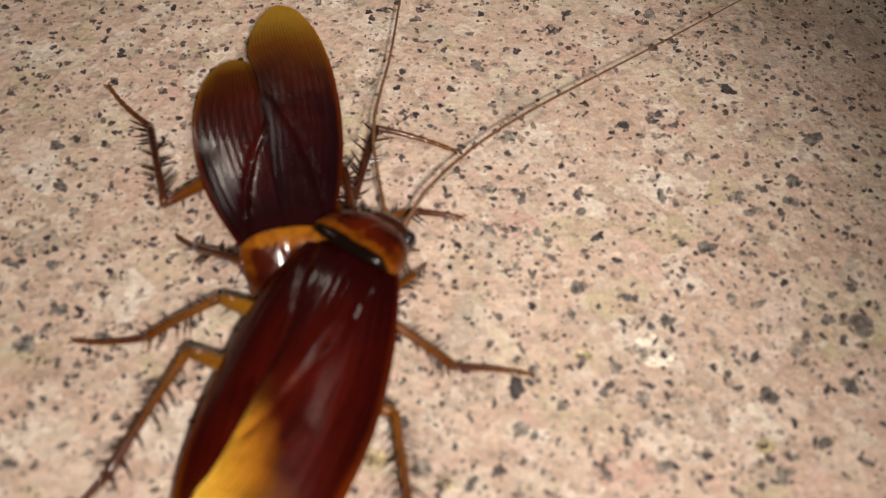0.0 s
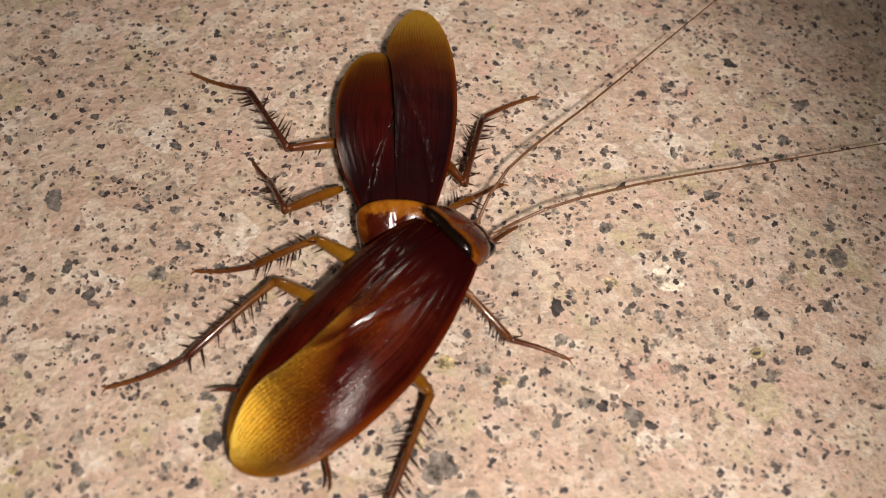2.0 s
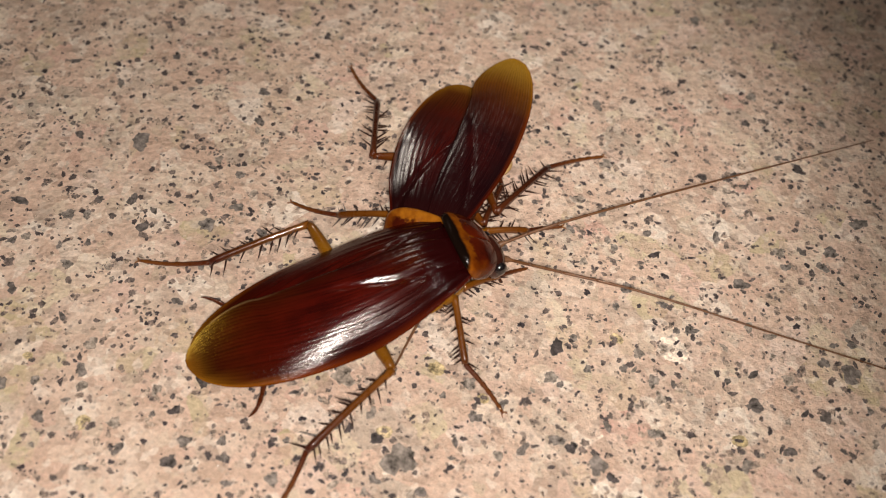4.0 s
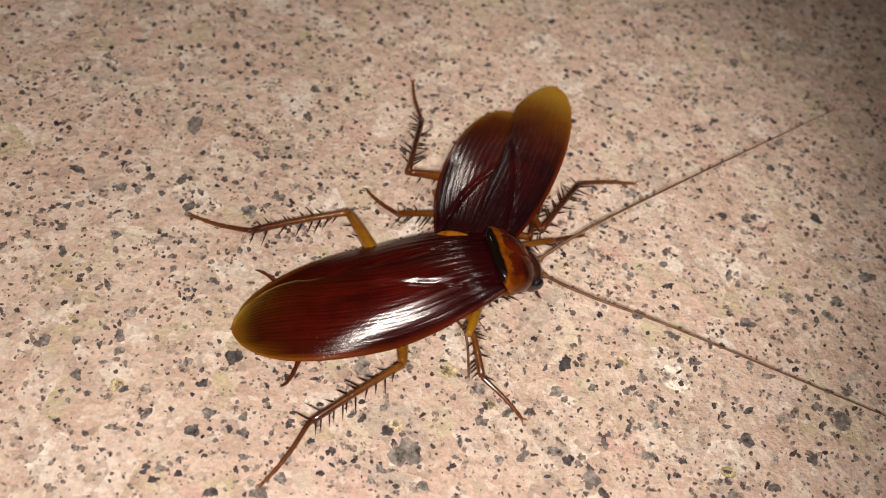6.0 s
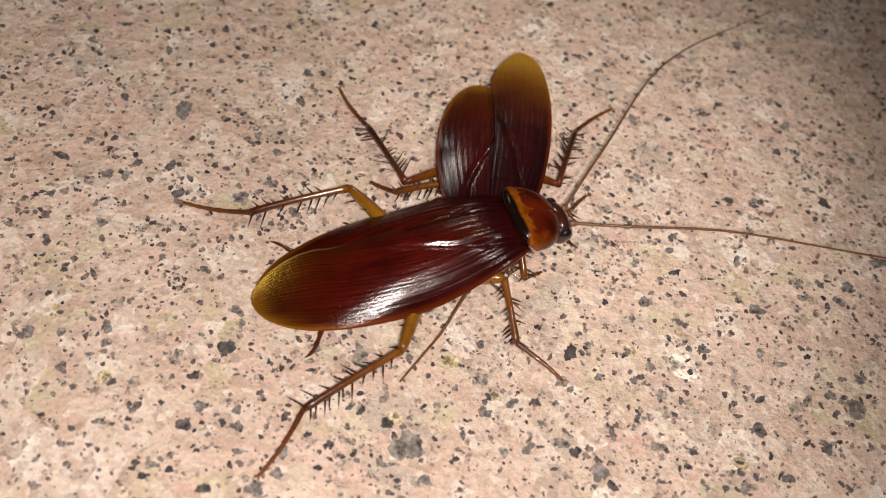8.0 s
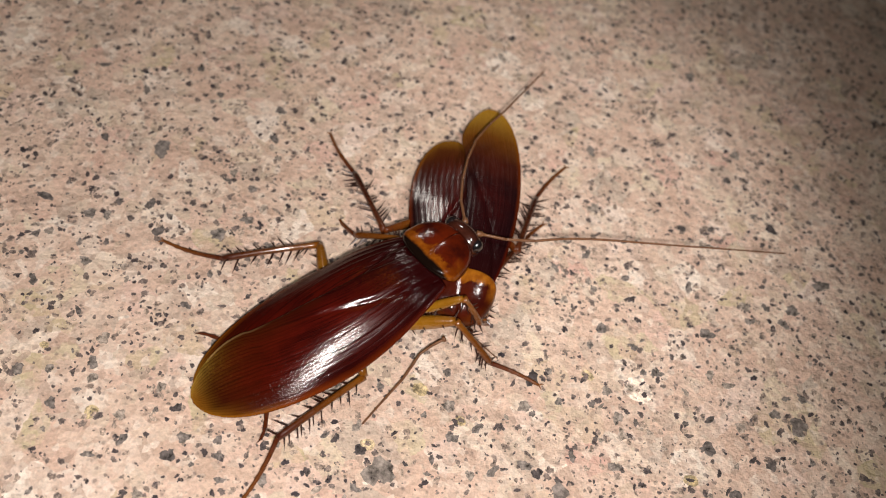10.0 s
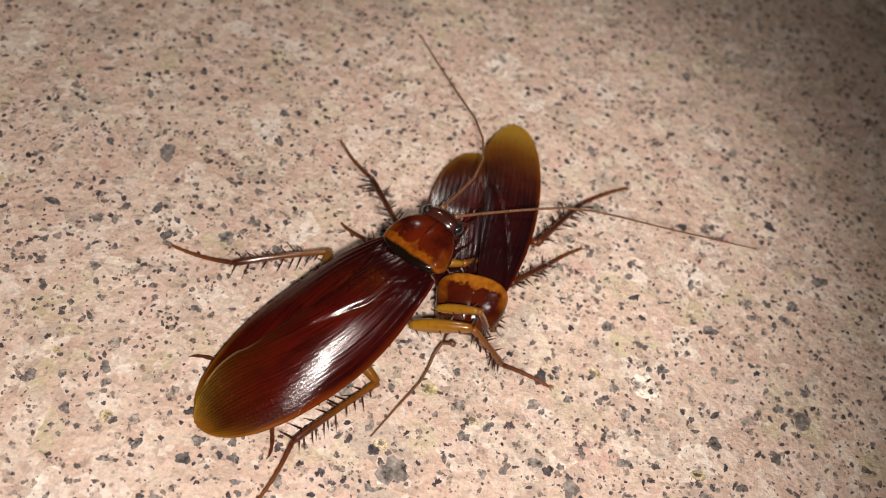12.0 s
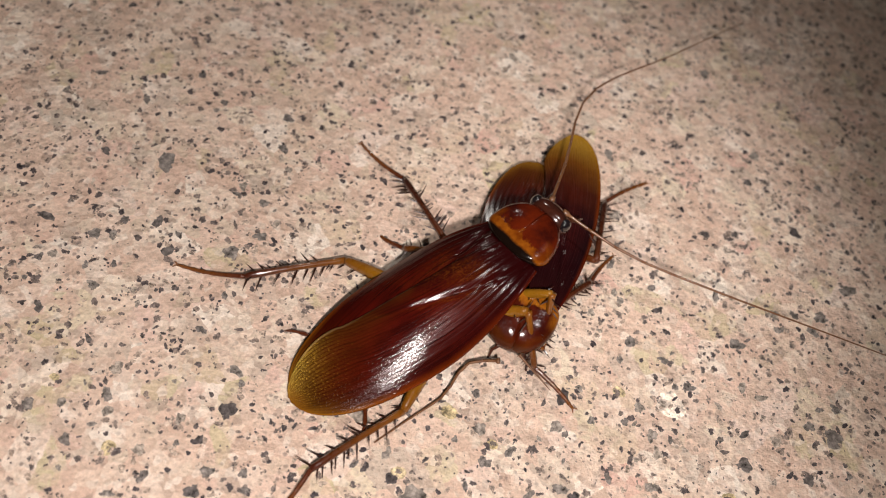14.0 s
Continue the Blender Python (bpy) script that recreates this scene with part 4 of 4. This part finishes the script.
LOWER_MID_RIGHT = [
    (0, -3.9, 8.7, -6.2, 11.1, -7.3, 13.1), (1, -8.3, 8.2, -7.3, 11.9, -6.9, 13.3), (1.5, -4.9, 6, -8.3, 7.4, -12.6, 8.6),
    (2, -7.6, 9.9, -8.4, 13.5, -9.3, 16.4), (2.5, -4.9, 6.9, -8.9, 8.9, -11.8, 10.9), (5, 3.9, 10.1, 4.2, 15.1, 5.9, 19.5),
    (6.5, 3.7, 10.3, 3.2, 15.3, 4.3, 19.8), (7.5, 2.4, 8.2, 0.4, 12.8, -0.1, 17.4), (8.5, 2.9, 7.3, 2.1, 12.3, 2.8, 16.8),
    (11, 3.1, 5.5, 2.6, 10.4, 3.5, 15), (12.5, 4.7, 5.5, 4.4, 10.5, 5.5, 15), (14, 6.9, 6.8, 7.5, 11.8, 9.4, 16),
]
LOWER_MID_LEFT = [
    (0, 7.6, 12.9, 7.6, 17.9, 6.2, 22.3), (1, 4.2, 11.5, 4.7, 16.5, 3.6, 21), (2.5, 6.4, 9.2, 8.1, 13.9, 8.2, 18.5),
    (5, 12.2, 9, 13.3, 13.9, 12.8, 18.5), (6.5, 12.1, 10.5, 12.4, 15.5, 11.3, 20), (7.5, 10.3, 10.9, 9.1, 15.8, 6.6, 19.7),
    (8.5, 11.3, 8, 11.3, 13.1, 9.8, 17.5), (11, 13, 4.2, 16.5, 9, 21.1, 13), (12.5, 14.1, 3.9, 18.4, 8.3, 22.5, 12.2),
    (13.5, 17.3, 4.6, 20.2, 8.3, 23, 12.5), (14, 16.6, 3.7, 20.6, 8.5, 23, 12.4),
]
RIDER_ANTENNA_LEFT = [
    (0, 10.5, 18.5, 13.6, 27.6, 16.6, 37.8), (0.5, 13.1, 13.9, 22.7, 25, 36.4, 34.9), (1, 15.5, 10.8, 25, 19, 36.6, 28.8),
    (1.5, 16.4, 8.8, 27, 16.1, 40.8, 26.5), (2.5, 16, 7.5, 29, 16, 43.5, 25), (5, 17.4, 5, 26.7, 8.9, 39.5, 14.1),
    (6, 18.1, 9, 28.2, 18.9, 40.9, 30.9), (6.5, 18.3, 10, 24.5, 18.2, 32.7, 27.1), (7, 13.8, 14.8, 15.9, 24.2, 19.9, 35.6),
]
RIDER_ANTENNA_LEFT += [
    (7.5, 17.1, 19, 23.7, 37.1, 37.1, 52.4), (8.5, 20.5, 19.4, 27.4, 35, 41.5, 48.4), (11, -1.2, 9.3, -3.8, 13.6, -6.2, 17.6),
    (12, 7.5, 15.3, 6.9, 22, 2.5, 29.5), (12.5, 8.6, 18.1, 10.6, 24.6, 21.1, 31.1), (13, 5, 14.4, 0.8, 20, -3.1, 27.4),
    (13.5, 8.3, 17, 7, 21.5, 4.5, 26.4), (14, 15.4, 19.8, 18, 31.6, 28.9, 41.9),
]
RIDER_ANTENNA_RIGHT = [
    (0, 12, 9.5, 21.7, 17.1, 40.2, 25.7), (0.5, 18, 8.7, 31.3, 15.1, 52.4, 17.4), (1, 19.1, 5.5, 29.3, 7, 47.7, 6.4),
    (1.5, 18.6, 3.1, 27.7, 5.5, 42.7, 7.2), (2.5, 19.5, 2.2, 32, 3, 47.9, 2.6), (5, 16.4, -1.2, 24.1, -3.5, 33.8, -7.4),
    (6, 18.4, 0.1, 28.1, -1.2, 39.5, -3.4), (6.5, 19.3, -0.4, 29.5, -1.6, 43.3, -5), (7, 19.6, 5.5, 31, 8, 45.9, 9.4),
]
RIDER_ANTENNA_RIGHT += [
    (7.5, 21.9, 7.4, 34.5, 10.2, 48.2, 11.7), (8.5, 23.2, 9.1, 33.4, 11.7, 47.2, 12.3), (11, 9.5, 6, 14.6, 8.3, 24.8, 11.6),
    (11.5, 12, 8.7, 19.2, 13.4, 32.6, 19.2), (12, 12.8, 10.4, 20.2, 12.7, 30.8, 13), (12.5, 15.1, 7.2, 21.9, 9.5, 33.9, 12.6),
    (13, 14.7, 11.8, 21.3, 16.3, 30.6, 20.4), (13.5, 18.5, 13.9, 27.3, 16.4, 40.8, 18.6), (14, 22.8, 8.2, 31.9, 6, 45.1, 3.7),
]
LOWER_ANTENNA_RIGHT = [
    (0, 3.5, 4.6, 2.9, 0.7, 2.4, -3.2), (2.5, 2.1, 2.9, 0.3, -0.5, -1.4, -4), (5, 5.4, -6.1, 5.8, -7.7, 5.6, -8.9),
    (6.5, 7.8, -5.7, 8.4, -7, 8.9, -8.1), (7.5, 5.5, -4.6, 4.8, -7.5, 3.3, -10.7), (8.5, 5.5, -5.1, 4.2, -7.8, 2.7, -10.6),
    (11, 5.5, -7.1, 4.4, -9.9, 2.7, -12.9), (12.5, 6.6, -4.3, 5.4, -9, 3.1, -12.9), (13.5, 6.8, -3.8, 5, -8.1, 1.9, -11.9),
    (14, 7.2, -4.9, 5.3, -8.7, 2.6, -11.3),
]


TIMES = [0.5 * k for k in range(29)]


def at_time(rows, t):
    """A row's numbers at t: an easing step across the long gaps, straight lines else."""
    if t <= rows[0][0]:
        return list(rows[0][1:])
    for a, b in zip(rows, rows[1:]):
        if t <= b[0]:
            s = (t - a[0]) / (b[0] - a[0])
            if b[0] - a[0] > 2:
                s = s * s * (3 - 2 * s)
            return [p + (q - p) * s for p, q in zip(a[1:], b[1:])]
    return list(rows[-1][1:])


def body_pose(route, t, lift, pitch):
    x, y, heading = at_time(route, t)
    return pose(x * MM, y * MM, at_time(lift, t)[0] * MM, 0, -at_time(pitch, t)[0], heading)


HIPS = {"fore": (-2.0, 3.6, 0.9), "mid": (-5.2, 3.6, 0.8), "hind": (-10.5, 3.0, 0.5)}


def move_leg(parts, place, side, rows, heights, body):
    """Keys a leg so that its joints pass through the rows; all in the body's space."""
    femur, tibia, tarsus = parts
    femur_length, tibia_length, _ = LEG_SIZES[place]
    hx, hy, hz = HIPS[place]
    keyed = ([], [], [])
    for t in TIMES:
        m = body[t].inverted()
        x = at_time(rows, t)
        high = at_time(heights, t)
        knee, ankle, toe = (m @ (Vector((x[2 * k], x[2 * k + 1], high[k])) * MM) / MM for k in range(3))
        knee = ankle + (knee - ankle).normalized() * tibia_length
        hip = Vector((hx, hy if side == "left" else -hy, hz))
        root = knee + (hip - knee).normalized() * femur_length
        keyed[0].append((t, aim(root, knee)))
        keyed[1].append((t, aim(knee, ankle)))
        keyed[2].append((t, aim(ankle, toe)))
    for part, rows_of in zip((femur, tibia, tarsus), keyed):
        walk(part, rows_of)


def rest_leg(parts, place, side, knee, ankle, toe):
    """A leg that stays tucked in under the body."""
    s = 1 if side == "left" else -1
    knee, ankle, toe = (Vector((p[0], s * p[1], p[2])) for p in (knee, ankle, toe))
    hx, hy, hz = HIPS[place]
    ankle = knee + (ankle - knee).normalized() * LEG_SIZES[place][1]
    root = knee + (Vector((hx, s * hy, hz)) - knee).normalized() * LEG_SIZES[place][0]
    for part, m in zip(parts, (aim(root, knee), aim(knee, ankle), aim(ankle, toe))):
        part.matrix_basis = m


def curve_point(points, s):
    """A point on a smooth line through the points, s from 0 to their number less one."""
    k = min(int(s), len(points) - 2)
    f = s - k
    p = [points[max(min(k + d, len(points) - 1), 0)] for d in (-1, 0, 1, 2)]
    return 0.5 * (2 * p[1] + (p[2] - p[0]) * f + (2 * p[0] - 5 * p[1] + 4 * p[2] - p[3]) * f * f + (3 * p[1] - p[0] - 3 * p[2] + p[3]) * f**3)


def move_antenna(pieces, side, rows, heights, body, nod, piece_length):
    keyed = [[] for _ in pieces]
    for t in TIMES:
        m = body[t].inverted()
        x, high = at_time(rows, t), at_time(heights, t)
        points = [nod(t) @ (Vector((7.5, 0.9 if side == "left" else -0.9, 4.1)) * MM) / MM]
        points += [m @ (Vector((x[2 * k], x[2 * k + 1], high[k])) * MM) / MM for k in range(3)]
        last = points[-1] + (points[-1] - points[-2])
        points.append(last)
        line = [curve_point(points, 4 * j / 160) for j in range(161)]
        spot_at, k = points[0], 0
        for i in range(len(pieces)):
            start = spot_at
            while k < 160 and (line[k] - start).length < piece_length:
                k += 1
            end = start + (line[k] - start).normalized() * piece_length
            keyed[i].append((t, aim(start, end)))
            spot_at = end
    for piece, rows_of in zip(pieces, keyed):
        walk(piece, rows_of)


def nodding(rows):
    """The pose of the front shield and head, tipped down about the hinge by the wing base."""

    def nod(t):
        hinge = Matrix.Translation((0.6 * MM, 0, 4.6 * MM))
        return hinge @ pose(0, 0, 0, 0, at_time(rows, t)[0], at_time(rows, t)[1]) @ hinge.inverted()

    return nod


def motions():
    thing, legs, feelers, front, _ = RIDER
    body = {t: body_pose(ROUTE_RIDER, t, [(0, 2.2), (8.5, 2.2), (11, 4.0), (14, 4.0)], [(0, 0), (2.5, 0), (5, 4), (8.5, 4), (11, 10), (14, 10)]) for t in TIMES}
    walk(thing, [(t, body[t]) for t in TIMES])
    nod = nodding([(0, 22, -15), (1, 32, -12), (2.5, 40, -7), (5, 30, -2), (6.5, 32, 0), (7, 26, 0), (7.5, 18, 2), (8.5, 18, 2), (11, -4, 14), (12, -4, 14), (14, -4, 8)])
    for part in front:
        walk(part, [(t, nod(t)) for t in TIMES])
    usual = [(0, 3.4, 1.2, 0.25), (14, 3.4, 1.2, 0.25)]
    hind = [(0, 3.0, 1.2, 0.25), (8.5, 3.0, 1.2, 0.25), (11, 1.2, 0.9, 0.25), (14, 1.2, 0.9, 0.25)]
    perched = [(0, 2.0, 1.2, 0.25), (8.5, 2.0, 1.2, 0.25), (11, 7.0, 3.4, 1.8), (14, 7.0, 3.4, 1.8)]
    raised = [(0, 3.4, 1.2, 0.25), (8.5, 3.4, 1.2, 0.25), (11, 6.8, 1.2, 0.25), (14, 6.8, 1.2, 0.25)]
    move_leg(legs["hind", "left"], "hind", "left", RIDER_HIND_LEFT, hind, body)
    move_leg(legs["hind", "right"], "hind", "right", RIDER_HIND_RIGHT, hind, body)
    move_leg(legs["mid", "left"], "mid", "left", RIDER_MID_LEFT, usual, body)
    move_leg(legs["mid", "right"], "mid", "right", RIDER_MID_RIGHT, raised, body)
    move_leg(legs["fore", "left"], "fore", "left", RIDER_FORE_LEFT, perched, body)
    move_leg(legs["fore", "right"], "fore", "right", RIDER_FORE_RIGHT, perched, body)
    waving = [(0, 5, 4.5, 4), (8.5, 5, 4.5, 4), (11, 8.5, 8, 7), (14, 8.5, 8, 7)]
    move_antenna(feelers["left"], "left", RIDER_ANTENNA_LEFT, waving, body, nod, 3.5)
    move_antenna(feelers["right"], "right", RIDER_ANTENNA_RIGHT, waving, body, nod, 3.5)

    thing, legs, feelers, front, wings = LOWER
    body = {t: body_pose(ROUTE_LOWER, t, [(0, 0.3), (14, 0.3)], [(0, -4), (8.5, -4), (11, 0), (14, 0)]) for t in TIMES}
    walk(thing, [(t, body[t]) for t in TIMES])
    nod = nodding([(0, 30, 0), (8.5, 30, 0), (11, 14, 0), (14, 14, 0)])
    for part in front:
        walk(part, [(t, nod(t)) for t in TIMES])
    # Its wings stand apart; turn and roll of the left and of the right one.
    spread = [(0, -2.6, 0, 6.5, -3), (0.5, -2.6, 0, 6, 0), (1, -2.6, 0, 6, -6), (2.5, -2.6, 0, 6, -6), (5, -2.6, 0, 5, -2), (6, -2.6, 0, 4, 0), (6.5, -2.6, 0, 3.5, 0), (7, -2.6, 0, 2.5, 0)]
    spread += [(7.5, -2.6, 0, 1.5, -3), (8, -2.6, 0, 5, -3), (8.5, -2.6, 0, 5.5, -3), (11, -2.6, 0, 5, 4), (12.5, -2.6, 0, 5, 5), (13, -2.6, 0, 3.5, 5), (14, -2.6, 0, 4.5, 5)]
    for k, wing in enumerate(wings):
        side = 1 - 2 * k
        walk(wing, [(t, pose(0, side * 0.6 * MM, 0, at_time(spread, t)[2 * k + 1], 0, at_time(spread, t)[2 * k])) for t in TIMES])
    low_knee = [(0, 0.7, 1.5, 0.25), (0.5, 3.4, 1.2, 0.25), (14, 3.4, 1.2, 0.25)]
    move_leg(legs["hind", "left"], "hind", "left", LOWER_HIND_LEFT, low_knee, body)
    move_leg(legs["hind", "right"], "hind", "right", LOWER_HIND_RIGHT, usual, body)
    tucked = [(0, 3.0, 1.2, 0.25), (2.5, 3.0, 1.2, 0.25), (5, 1.8, 1.0, 0.25), (14, 1.8, 1.0, 0.25)]
    move_leg(legs["mid", "right"], "mid", "right", LOWER_MID_RIGHT, tucked, body)
    tucked = [(0, 1.8, 1.0, 0.25), (8.5, 1.8, 1.0, 0.25), (11, 3.0, 1.2, 0.25), (14, 3.0, 1.2, 0.25)]
    move_leg(legs["mid", "left"], "mid", "left", LOWER_MID_LEFT, tucked, body)
    rest_leg(legs["fore", "left"], "fore", "left", (4.0, 3.2, 1.9), (0.0, 3.0, 0.9), (-4.0, 2.6, 0.1))
    rest_leg(legs["fore", "right"], "fore", "right", (4.0, 3.2, 1.9), (0.0, 3.0, 0.9), (-4.0, 2.6, 0.1))
    low = [(0, 1.5, 0.9, 0.6), (14, 1.5, 0.9, 0.6)]
    move_antenna(feelers["right"], "right", LOWER_ANTENNA_RIGHT, low, body, nod, 1.7)
    for k, piece in enumerate(feelers["left"]):
        start = Vector((5.6 + 0.16 * k, 1.0 + 0.31 * k, max(2.2 - 0.12 * k, 0.5)))
        piece.matrix_basis = aim(start, start + Vector((0.16, 0.31, -0.12)))


motions()
